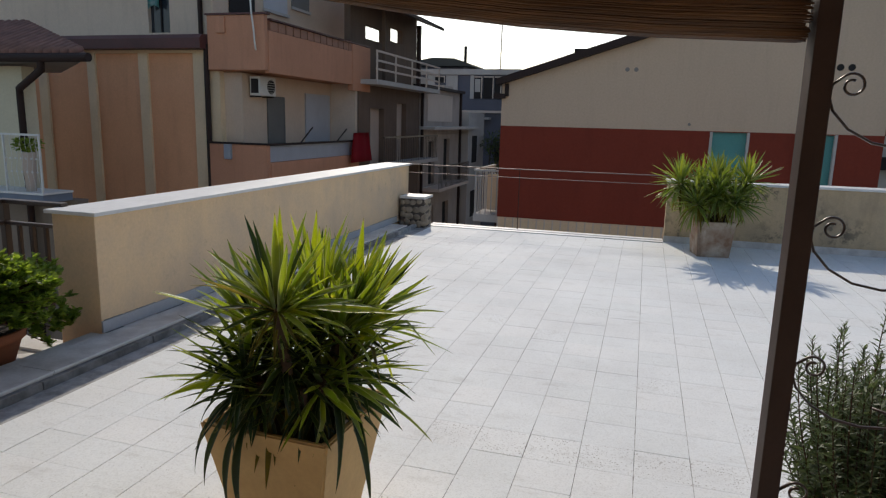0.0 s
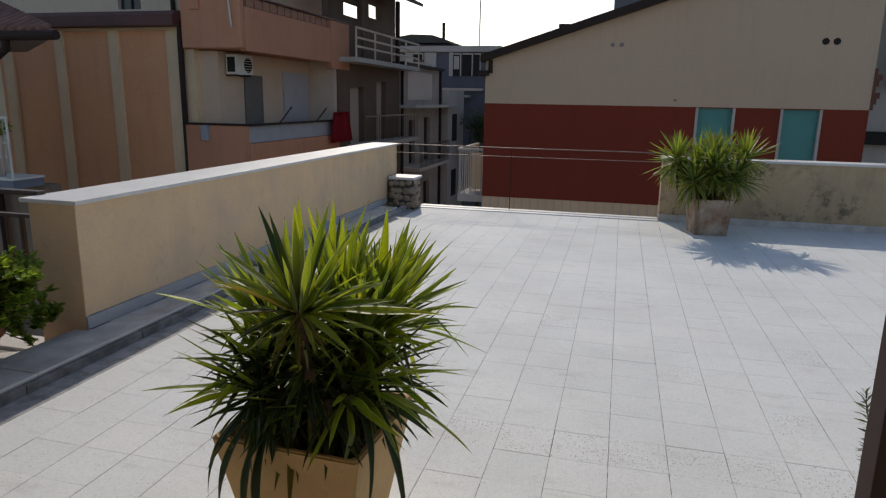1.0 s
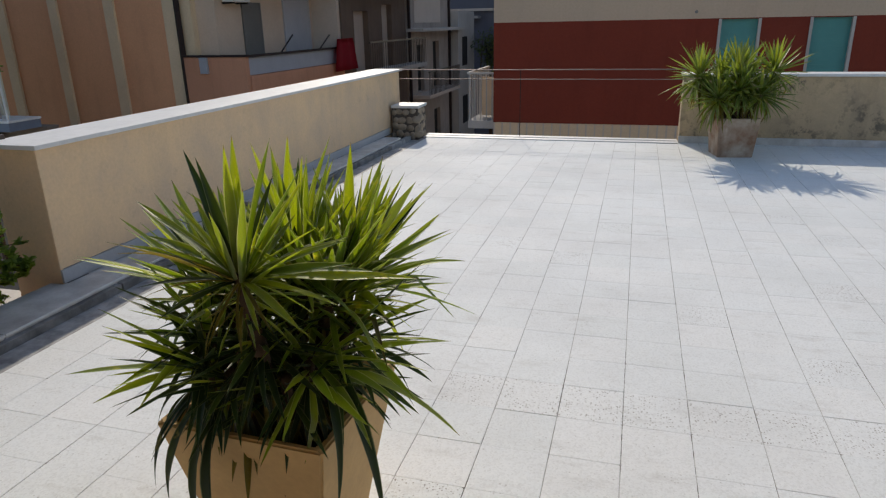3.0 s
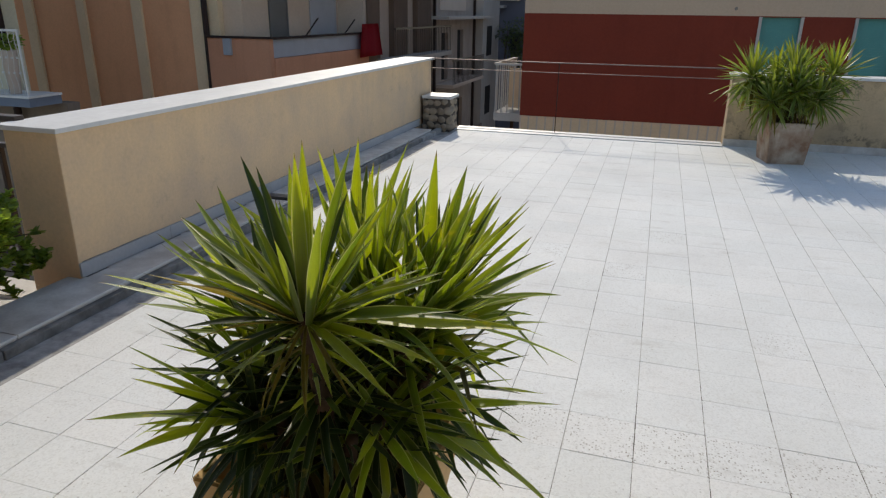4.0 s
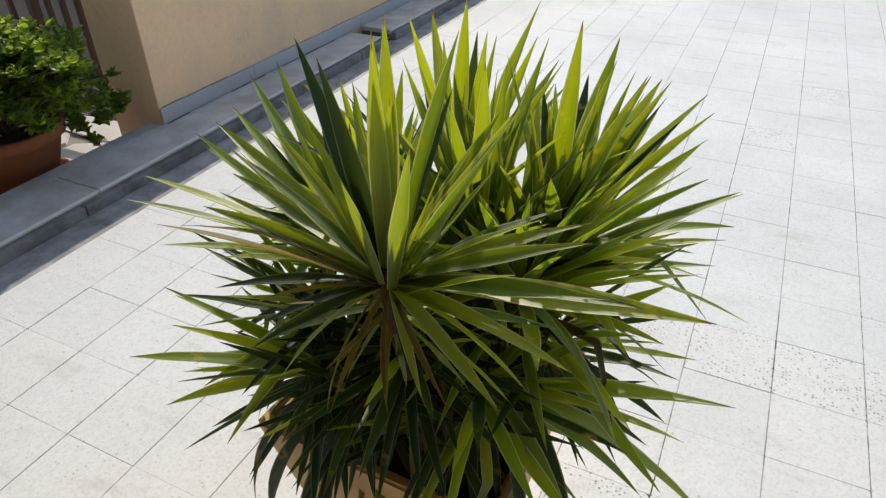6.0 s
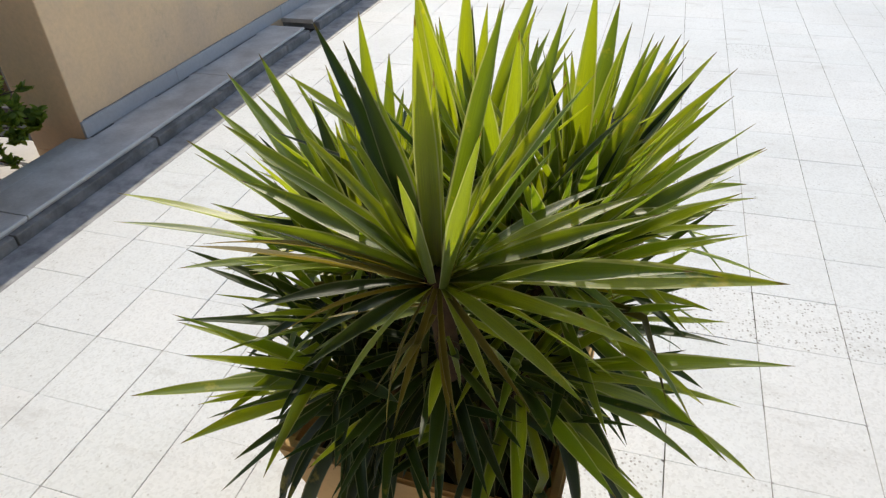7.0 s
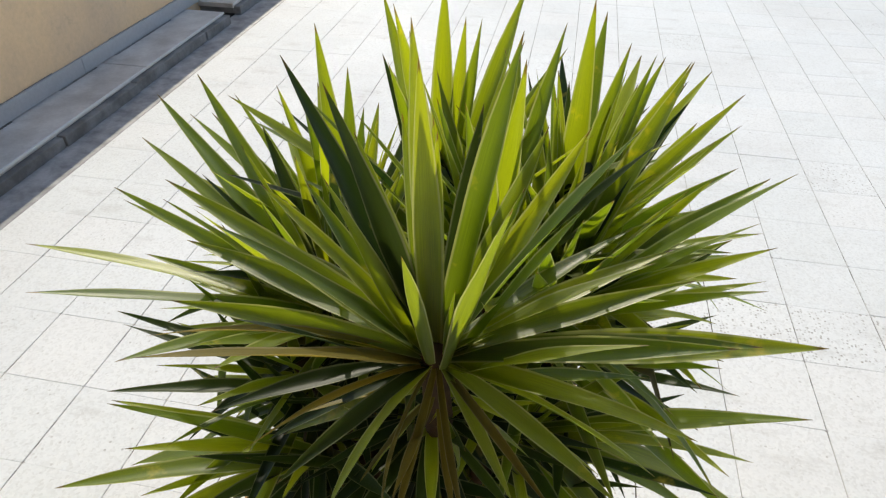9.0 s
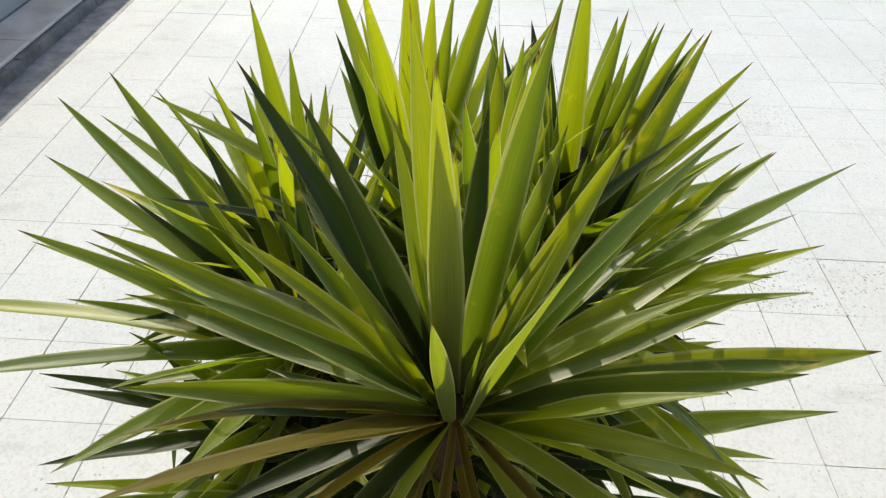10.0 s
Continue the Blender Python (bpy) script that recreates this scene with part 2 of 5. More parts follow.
TILE = tile_material("terrace_tile", False)
TILE_WORN = tile_material("terrace_tile_pitted", True)
JOINT = surface("joint_mortar", (0.58, 0.57, 0.55), (0.42, 0.41, 0.39), grain=160, stain=1.0, blotch=5.0, mould=1.0, mould_size=(17.0, 2.2), mould_from=(0.45, 0.40))
CREAM = surface("cream_plaster", (0.83, 0.595, 0.365), (0.65, 0.49, 0.35), stain=0.8, grain=45, blotch=2.3, relief=0.1, streaks=0.12, mould=0.15)
CREAM_OLD = surface("weathered_plaster", (0.60, 0.45, 0.28), (0.36, 0.28, 0.20), stain=0.6, grain=45, blotch=2.4, streaks=0.35, mould=0.9, mould_size=(9.0, 0.9), mould_from=(0.51, 0.45))
MARBLE = surface("marble_coping", (0.74, 0.74, 0.73), (0.55, 0.55, 0.54), stain=0.4, grain=20, blotch=3, rough=0.45, relief=0.08)
SLATE = surface("grey_stone_slab", (0.72, 0.70, 0.67), (0.42, 0.39, 0.36), stain=0.75, grain=70, blotch=5.5, rough=0.75)
SKIRT = surface("blue_grey_skirting", (0.47, 0.48, 0.50), (0.35, 0.36, 0.385), stain=0.5, grain=50, rough=0.7)
TAR = surface("tarred_edge", (0.15, 0.147, 0.143), (0.34, 0.335, 0.33), stain=0.9, grain=40, blotch=7, rough=0.7, relief=0.6)
GUTTER = surface("gutter_cement", (0.46, 0.46, 0.46), (0.20, 0.20, 0.20), stain=1.0, grain=50, blotch=10, rough=0.6)
PLANTER = surface("ochre_planter_paint", (0.60, 0.39, 0.175), (0.48, 0.30, 0.13), stain=0.5, grain=35, blotch=4, rough=0.7, relief=0.15)
PLANTER_RIM = surface("worn_planter_rim", (0.44, 0.36, 0.27), (0.25, 0.2, 0.15), stain=0.7, grain=60, blotch=9)
SOIL = surface("potting_soil", (0.035, 0.026, 0.02), (0.015, 0.012, 0.01), stain=0.8, grain=120, blotch=20, relief=0.9)
LEAF = leaf_material("yucca_leaf", (0.050, 0.086, 0.024), (0.134, 0.168, 0.032), (0.54, 0.56, 0.22), (4.9, 4.4, 0.55))
# near-black leaf copy: the shade deep in the plant put into its colour
LEAF_SHADED = leaf_material("yucca_leaf_shaded", (0.010, 0.023, 0.010), (0.026, 0.042, 0.014), (0.22, 0.24, 0.12), (2.6, 2.6, 0.9), 0.55)
LEAF_FAR = leaf_material("yucca_leaf_pale", (0.06, 0.105, 0.028), (0.13, 0.17, 0.036), (0.40, 0.42, 0.18), (3.2, 2.9, 0.8))
LEAF_DRY = leaf_material("yucca_leaf_dry", (0.070, 0.066, 0.018), (0.20, 0.17, 0.040), (0.30, 0.25, 0.12), (1.9, 1.6, 0.6), 0.3)
BARK = surface("yucca_stem", (0.11, 0.07, 0.045), (0.07, 0.045, 0.035), stain=0.9, grain=70, blotch=25, relief=0.9)

# ---- terrace ----
FLOOR_W, FLOOR_E, FLOOR_S, FLOOR_N = -2.75, 5.5, -2.5, 9.5
ground = part("ground", cube(-900, 900, -900, 900, -7.0, -6.5), surface("dusty_concrete_street", (0.24, 0.23, 0.21), stain=0.5, grain=30, blotch=0.7))
tagged(ground, "dusty grey concrete street ground below the terrace", "ground", kind="structure")
body = part("terrace_body", cube(-3.285, FLOOR_E, FLOOR_S, 9.62, -6.5, -0.03), CREAM)
tagged(body, "cream rendered building storey that carries the terrace", "building", kind="structure")
floor = part("floor", cube(-2.93, FLOOR_E, FLOOR_S, FLOOR_N, -0.026, -0.0020), JOINT)
tagged(floor, "pale square terrazzo tiled terrace floor", "floor", kind="structure")

# raised strip along the west wall, its tarred edge and the little gutter
strip = thing("strip_west", (-3.05, 3.0, 0), "low grey stone slab strip along the parapet", "kerb", kind="structure")
part("back_slab", cube(-3.29, -3.201, -1.2, 3.575, 0.041, 0.0695, bevel=0.004), SLATE, strip)
part("back_bed", cube(-3.285, -3.201, -1.2, 3.575, -0.2, 0.040), TAR, strip, "black tarred edge")
part("bed", cube(-3.20, -2.960, -1.2, 5.34, -0.02, 0.040), TAR, strip, "black tarred edge")
part("bed", cube(-3.20, -2.966, 5.52, 8.9, -0.02, 0.040), TAR, strip, "black tarred edge")
part("drain_hollow", cube(-3.20, -2.96, 5.35, 5.52, -0.02, 0.004), SOIL, strip, "black open drain hollow")
part("drain_hollow", cube(-3.20, -2.90, 8.9, 9.2, -0.02, 0.012), SOIL, strip, "black open drain hollow")
edges = [-1.2, 0.15, 1.45, 2.95, 4.45, 5.35]
for a, b in zip(edges, edges[1:]):
    part("slab", cube(-3.20, -2.945, a + 0.003, b - 0.003, 0.041, 0.070, bevel=0.004), SLATE, strip)
for a, b in zip([5.50, 6.65, 7.9], [6.65, 7.9, 8.88]):
    part("slab", cube(-3.20, -2.955, a + 0.003, b - 0.003, 0.043, 0.074, bevel=0.004), SLATE, strip)
# narrow paler strips along the top of each slab's front edge
for a, b in zip(edges, edges[1:]):
    part("slab_edge", cube(-2.9445, -2.938, a + 0.003, b - 0.003, 0.058, 0.0715, bevel=0.002), MARBLE, strip, "pale strip along the slab edge")
for a, b in zip([5.50, 6.65, 7.9], [6.65, 7.9, 8.88]):
    part("slab_edge", cube(-2.9545, -2.948, a + 0.003, b - 0.003, 0.062, 0.0755, bevel=0.002), MARBLE, strip, "pale strip along the slab edge")
part("gutter", cube(-2.962, -2.752, -1.2, 9.3, -0.02, -0.001), GUTTER, strip, "damp cement gutter")
y = -1.2
while y < 9.2:
    # lumps of old tar and cement along the slabs' foot
    n = rnd.uniform(0.45, 1.1)
    if y < 5.52 < y + n:
        n = 5.36 - y if y < 5.34 else n
    part("fascia_block", cube(-2.965, -2.905 + rnd.uniform(-0.010, 0.010), y, y + n - rnd.uniform(0.002, 0.008), -0.018, rnd.uniform(0.046, 0.055), bevel=0.006), TAR if rnd.random() < 0.65 else GUTTER, strip)
    y += n
    if 5.30 < y < 5.52:
        y = 5.52

wall_w = thing("wall_west", (-3.38, 6.5, 0), "cream plastered parapet with a white marble coping", "wall", kind="structure")
part("plaster", cube(-3.55, -3.20, 3.58, 9.60, -0.02, 0.862, bevel=0.008), CREAM, wall_w)
part("footing", cube(-3.548, -3.29, 3.582, 9.60, -6.5, -0.021), CREAM, wall_w)
for a, b in ((3.55, 5.07), (5.07, 6.6), (6.6, 8.1), (8.1, 9.64)):
    part("coping", cube(-3.585, -3.165, a + 0.001, b - 0.001, 0.864, 0.890, bevel=0.004), MARBLE, wall_w)
for a, b in ((3.575, 4.3), (4.3, 5.5), (5.5, 6.7), (6.7, 7.9), (7.9, 9.1)):
    part("skirting", cube(-3.20, -3.185, a + 0.001, b - 0.002, 0.075, 0.155, bevel=0.003), SKIRT, wall_w)

y = 3.60
while y < 9.05:
    # crumbling dark joint over the skirting; under it a dark line painted as shadow
    n = rnd.uniform(0.08, 0.34)
    if rnd.random() < 0.8:
        part("joint_and_shadow_line", cube(-3.20, -3.1975, y, y + n, 0.153, 0.1562 + rnd.uniform(0.0, 0.004)), TAR, wall_w)
    if rnd.random() < 0.7:
        part("joint_and_shadow_line", cube(-3.20, -3.181, y, y + n, 0.0695, 0.0735 + rnd.uniform(0.0, 0.001)), TAR, wall_w)
    y += n

wall_e = thing("wall_north", (3.0, 9.6, 0), "weathered cream parapet with mould runs and a white coping", "wall", kind="structure")
part("plaster", cube(0.51, FLOOR_E, 9.48, 9.75, -0.02, 0.805, bevel=0.008), CREAM_OLD, wall_e)
for a, b in ((0.49, 1.9), (1.9, 3.3), (3.3, 4.7), (4.7, FLOOR_E)):
    part("coping", cube(a, b - 0.002, 9.45, 9.78, 0.807, 0.838, bevel=0.004), MARBLE, wall_e)
part("skirting", cube(0.505, FLOOR_E, 9.463, 9.48, 0.0, 0.085, bevel=0.003), SLATE, wall_e)

kerb = thing("kerb_north", (-1.2, 9.5, 0), "white marble threshold under the terrace railing", "kerb", kind="structure")
part("step", cube(-2.80, 0.505, 9.38, 9.62, -0.01, 0.012, bevel=0.004), MARBLE, kerb)
for i in range(6):
    a = -2.80 + i * 0.55
    part("coping", cube(a, a + 0.547, 9.50, 9.63, 0.013, 0.020, bevel=0.003), MARBLE, kerb)

# unseen wall, added to close the south end and reflect light forward
house = part("wall_south", cube(-6.5, FLOOR_E, -2.8, -2.5, -0.03, 3.0), CREAM)
tagged(house, "plain cream house wall, unseen, added to close the terrace and bounce light", "wall", kind="structure")
east = part("wall_east", cube(FLOOR_E, FLOOR_E + 0.25, -2.5, 9.75, -0.03, 0.84), CREAM_OLD)
tagged(east, "plain cream parapet", "wall", kind="structure")
body2 = part("patio_body", cube(-4.15, -3.287, FLOOR_S, 3.80, -6.5, -0.205), CREAM)
tagged(body2, "cream rendered storey under the side patio", "building", kind="structure")
# unseen roof, added to shade the south wall and cut its bounced light
canopy = part("added_shade_roof", cube(-6.5, FLOOR_E, -2.5, 1.80, 2.80, 2.88), surface("added_roof_boards", (0.30, 0.20, 0.12), stain=0.6, blotch=3))
tagged(canopy, "brown board roof, unseen and added to shade the house end of the terrace", "roof", kind="structure")

# ---- yucca ----
def leaf_mesh(name, material, droop, width, fold, seg=12, twist=0.0, kink=0.0):
    """A sword-shaped blade one metre long along x, folded like a shallow channel, bending down by droop."""
    me = bpy.data.meshes.new(name)
    verts, faces, uvs = [], [], []
    for i in range(seg + 1):
        s = i / seg
        w = width * (0.62 + 0.38 * math.sin(math.pi * min(s / 0.9, 1.0)) if s < 0.45 else (1.0 - ((s - 0.45) / 0.55) ** 1.7))
        w = max(w, 0.0008)
        a = droop * s ** 1.6
        x = s * (1 - 0.16 * abs(droop) * s)
        z = -droop * s ** 2.2 * 0.62 - kink * max(0.0, s - 0.58) * 1.3
        x -= kink * max(0.0, s - 0.58) * 0.5
        tw = twist * s
        for k in (-1, -0.5, 0, 0.5, 1):
            up = fold * abs(k) ** 1.3 * w + 0.16 * w * k * math.sin(10.0 * s + 25.0 * droop)
            dy, dz = k * w * math.cos(tw) - up * math.sin(tw), up * math.cos(tw) + k * w * math.sin(tw)
            verts.append((x + dz * math.sin(a), dy, z + dz * math.cos(a)))
            uvs.append(((k + 1) / 2, s))
    for i in range(seg):
        for k in range(4):
            faces.append((i * 5 + k, (i + 1) * 5 + k, (i + 1) * 5 + k + 1, i * 5 + k + 1))
    me.from_pydata(verts, [], faces)
    layer = me.uv_layers.new(name="UVMap")
    for lp in me.loops:
        layer.data[lp.index].uv = uvs[lp.vertex_index]
    for p in me.polygons:
        p.use_smooth = True
    me.materials.append(material)
    return me


def leaf_set(prefix, material):
    return [leaf_mesh(prefix, material, d, w, f, twist=t, kink=0.9 * (d == 0.15)) for d, w, f, t in
            ((0.02, 0.046, 0.45, 0.0), (0.10, 0.047, 0.40, 0.25), (0.22, 0.046, 0.38, -0.35), (0.40, 0.044, 0.36, 0.4), (0.70, 0.043, 0.35, -0.5), (-0.08, 0.046, 0.42, 0.2), (0.15, 0.045, 0.38, 0.3), (0.45, 0.027, 0.6, 0.6))]


def leaf_pose(base, direction, length, roll=0.0):
    d = Vector(direction).normalized()
    az, el = math.atan2(d.y, d.x), math.asin(max(-1, min(1, d.z)))
    return (Matrix.Translation(base) @ Matrix.Rotation(az, 4, "Z") @ Matrix.Rotation(-el, 4, "Y")
            @ Matrix.Rotation(roll, 4, "X") @ Matrix.Diagonal((length, length, length, 1)))


def rosette(parent, centre, count, reach, low, high, leaves, dry, rng, lean=(0, 0, 0), stem=None, start=0.0, skirt=9, front=0.0, shade_share=0.0):
    """A spiral of blades round a crown: upright in the heart, spreading and hanging outside. Returns the crown part."""
    bm = bmesh.new()
    foot = Vector(stem) if stem else Vector(centre) - Vector((0, 0, 0.18))
    c = Vector(centre)
    pts = [foot.lerp(c, i / 5) + Vector((rng.uniform(-1, 1), rng.uniform(-1, 1), 0)) * 0.006 for i in range(6)]
    tube(bm, pts, 0.026, 9, 0.014)
    crown = part("stem", bm, BARK, parent, "brown scarred stem", smooth=True)
    o = origin(crown)
    lean = Vector(lean)
    for i in range(count):
        s = i / max(count - 1, 1)
        az = start + i * 2.39996 + rng.uniform(-0.32, 0.32)
        el = radians(high + (low - high) * s ** 0.9 + rng.uniform(-12, 12))
        d = Vector((math.cos(az) * math.cos(el), math.sin(az) * math.cos(el), math.sin(el))) + lean
        pool = dry if (s > 0.82 and rng.random() < 0.4) else leaves
        # outer blades more often take the copy that is coloured as if in shade
        if shade_share and rng.random() < shade_share * (0.4 + s):
            pool = leaves_shaded
        length = reach * (0.62 + 0.42 * math.sin(math.pi * min(1, 0.18 + 0.7 * s))) * rng.uniform(0.76, 1.10)
        if front > 0.4 and d.normalized().dot(Vector((0.2, -0.76, 0.62))) > 0.86:
            continue
        if front > 0.4 and el < 0.25 and d.y < -0.35:
            if rng.random() < 0.45:
                continue
            pool, length = rng.choice((dry, dry, leaves)), length * 0.8
        if el < 0.35:
            length *= 1 - front * (0.45 + 0.55 * max(0.0, -d.y))
        base = c - Vector((0, 0, 0.09 * s)) + 0.018 * Vector((math.cos(az), math.sin(az), 0))
        k = 0 if s < 0.3 else rng.choice((0, 1, 1, 5)) if s < 0.6 else rng.choice((1, 1, 2, 2, 3, 3, 4, 6))
        put("leaf", pool[k], leaf_pose(base - o, d, length, rng.uniform(-0.35, 0.35)), crown)
    for i in range(skirt):
        az = i * 2.39996 + rng.uniform(-0.4, 0.4)
        d = Vector((math.cos(az) * 0.45, math.sin(az) * 0.45, -rng.uniform(0.6, 1.1)))
        base = c.lerp(foot, rng.uniform(0.25, 0.75)) + 0.02 * Vector((math.cos(az), math.sin(az), 0))
        put("dry_leaf", dry[rng.choice((1, 2))], leaf_pose(base - o, d, rng.uniform(0.12, 0.24), rng.uniform(-0.5, 0.5)), crown)
    return crown


def blade(crown, base, tip, kind, pool, roll=0.0):
    """One blade from a crown to where its tip hangs."""
    droop = (0.02, 0.10, 0.22, 0.40, 0.70, -0.08, 0.15, 0.45)[kind]
    b, t = Vector(base), Vector(tip)
    end = Vector((1 - 0.16 * abs(droop), 0, -droop * 0.62))
    length = (t - b).length / end.length
    flat = Vector((t.x - b.x, t.y - b.y, 0)).length
    el = math.atan2(t.z - b.z, flat) - math.atan2(end.z, end.x)
    az = math.atan2(t.y - b.y, t.x - b.x)
    d = Vector((math.cos(az) * math.cos(el), math.sin(az) * math.cos(el), math.sin(el)))
    put("leaf", pool[kind], leaf_pose(b - origin(crown), d, length, roll), crown)


leaves, leaves_dry, leaves_far = leaf_set("leaf", LEAF), leaf_set("leaf", LEAF_DRY), leaf_set("leaf", LEAF_FAR)
leaves_shaded = leaf_set("leaf", LEAF_SHADED)

# tall ochre planter, square and tapered
PX, PY, PT = -0.953, 2.195, 0.49


def frustum(bm, cx, cy, z0, z1, a, b, turn=0.0):
    vs = []
    for z, h in ((z0, a), (z1, b)):
        for sx, sy in ((-1, -1), (1, -1), (1, 1), (-1, 1)):
            p = Vector((sx * h, sy * h, 0))
            p.rotate(Euler((0, 0, turn)))
            vs.append(bm.verts.new((cx + p.x, cy + p.y, z)))
    for q in ((3, 2, 1, 0), (4, 5, 6, 7), (0, 1, 5, 4), (1, 2, 6, 5), (2, 3, 7, 6), (3, 0, 4, 7)):
        bm.faces.new([vs[i] for i in q])
    return bm


def planter_box(bm, cx, cy, z0, z1, bottom, top, wall, inner_depth, turn=0.0):
    """An open tapered square pot with real wall thickness."""
    rings = []
    for z, h in ((z0, bottom), (z1, top), (z1, top - wall), (z1 - inner_depth, top - wall - 0.012)):
        ring = []
        for sx, sy in ((-1, -1), (1, -1), (1, 1), (-1, 1)):
            p = Vector((sx * h, sy * h, 0))
            p.rotate(Euler((0, 0, turn)))
            ring.append(bm.verts.new((cx + p.x, cy + p.y, z)))
        rings.append(ring)
    bm.faces.new(rings[0][::-1])
    for r0, r1 in zip(rings, rings[1:]):
        for k in range(4):
            bm.faces.new((r0[k], r0[(k + 1) % 4], r1[(k + 1) % 4], r1[k]))
    bm.faces.new(rings[-1])
    es = [e for e in bm.edges if abs(e.verts[0].co.z - e.verts[1].co.z) > 0.2 or (e.verts[0].co.z > z1 - 0.001 and e.verts[1].co.z > z1 - 0.001)]
    bmesh.ops.bevel(bm, geom=es, offset=0.007, segments=3, affect="EDGES")
    return bm


pot = thing("planter", (PX, PY, 0), "tall square tapered planter painted warm ochre", "planter")
part("pot", planter_box(bmesh.new(), PX, PY, 0.0, PT, 0.160, 0.248, 0.026, 0.12, radians(-2)), PLANTER, pot)
part("soil", frustum(bmesh.new(), PX, PY, PT - 0.125, PT - 0.085, 0.20, 0.206, radians(-2)), SOIL, pot, "dark potting soil")

yucca = thing("yucca_plant", (PX, PY, PT - 0.085), "bushy green yucca with many sword-leaved crowns in a planter", "plant", "potted yuccas on the terrace")
rng = random.Random(21)
base_z = PT - 0.10
HEART = Vector((-0.886, 1.950, 0.938))
heart = rosette(yucca, HEART, 40, 0.255, -60, 84, leaves, leaves_dry, rng, (0, 0.10, 0), (-0.91, 2.09, base_z), skirt=6, front=0.45, shade_share=0.35)
west = rosette(yucca, (-1.06, 2.12, 0.83), 52, 0.27, -25, 80, leaves, leaves_dry, rng, (-0.15, 0.08, 0), (-1.0, 2.16, base_z), 1.0, shade_share=0.3)
eastc = rosette(yucca, (-0.77, 2.17, 0.84), 56, 0.28, -15, 82, leaves, leaves_dry, rng, (0.15, 0.05, 0.05), (-0.9, 2.2, base_z), 2.0, shade_share=0.25)
north = rosette(yucca, (-0.95, 2.31, 0.84), 60, 0.335, -15, 85, leaves, leaves_dry, rng, (0, 0.08, 0.1), (-0.96, 2.26, base_z), 0.4, shade_share=0.2)
north_e = rosette(yucca, (-0.76, 2.30, 0.84), 64, 0.305, -15, 80, leaves, leaves_dry, rng, (0.05, 0.1, 0.25), (-0.90, 2.28, base_z), 0.9, shade_share=0.2)
north_w = rosette(yucca, (-1.10, 2.28, 0.78), 60, 0.305, -15, 80, leaves, leaves_dry, rng, (-0.12, 0.1, 0.1), (-1.02, 2.26, base_z), 1.9, shade_share=0.25)
mid_n = rosette(yucca, (-0.86, 2.19, 0.87), 36, 0.31, 15, 85, leaves, leaves_dry, rng, (0.02, 0.05, 0.1), (-0.91, 2.18, base_z), 0.8, 4, shade_share=0.25)
# middle and lower crowns: mostly shade-coloured blades, to darken the plant's base
mid_w = rosette(yucca, (-1.10, 2.07, 0.75), 46, 0.235, -35, 65, leaves, leaves_dry, rng, (-0.2, 0.0, 0), (-1.0, 2.12, base_z), 2.7, 5, shade_share=0.55)
mid_e = rosette(yucca, (-0.73, 2.20, 0.72), 36, 0.26, -45, 65, leaves, leaves_dry, rng, (0.2, 0.0, 0), (-0.88, 2.18, base_z), 1.3, 5, shade_share=0.55)
low_w = rosette(yucca, (-1.07, 2.01, 0.67), 46, 0.24, -60, 60, leaves, leaves_dry, rng, (-0.2, -0.05, 0), (-1.0, 2.08, base_z), 0.7, shade_share=0.95)
low_s = rosette(yucca, (-0.99, 2.00, 0.65), 40, 0.22, -55, 50, leaves, leaves_dry, rng, (-0.08, -0.15, 0), (-0.94, 2.03, base_z), 1.7, front=0.2, shade_share=1.2)
low_e = rosette(yucca, (-0.80, 2.08, 0.67), 44, 0.25, -60, 55, leaves, leaves_dry, rng, (0.2, 0.0, 0), (-0.88, 2.12, base_z), 2.4, shade_share=0.55)
low_m = rosette(yucca, (-0.91, 2.03, 0.75), 70, 0.20, -65, 40, leaves, leaves_dry, rng, (0, -0.05, 0), (-0.91, 2.11, base_z), 0.1, 16, shade_share=1.4)
low_se = rosette(yucca, (-0.84, 2.02, 0.64), 16, 0.19, -50, 50, leaves, leaves_dry, rng, (0.1, -0.12, 0), (-0.88, 2.10, base_z), 0.6, 5, shade_share=1.4)
low_n = rosette(yucca, (-0.98, 2.25, 0.63), 60, 0.26, -45, 70, leaves, leaves_dry, rng, (0, 0.0, 0), (-0.97, 2.2, base_z), 1.2, shade_share=1.0)
low_ne = rosette(yucca, (-0.82, 2.25, 0.62), 54, 0.26, -50, 60, leaves, leaves_dry, rng, (0.15, 0.1, 0), (-0.88, 2.22, base_z), 2.9, shade_share=1.0)

# the front crown, blade by blade: upright heart, spreading ring, hanging front
upright = (((-1.042, 2.014, 1.213), 0), ((-0.998, 1.995, 1.200), 0), ((-0.909, 1.978, 1.236), 0), ((-0.930, 2.045, 1.245), 5), ((-0.905, 2.020, 1.165), 0),
           ((-0.830, 2.045, 1.240), 0), ((-0.764, 2.060, 1.150), 5), ((-0.723, 1.985, 1.193), 0), ((-0.995, 2.060, 1.120), 0), ((-0.870, 2.110, 1.140), 0),
           ((-0.867, 1.941, 1.030), 0), ((-0.800, 2.110, 1.120), 0))
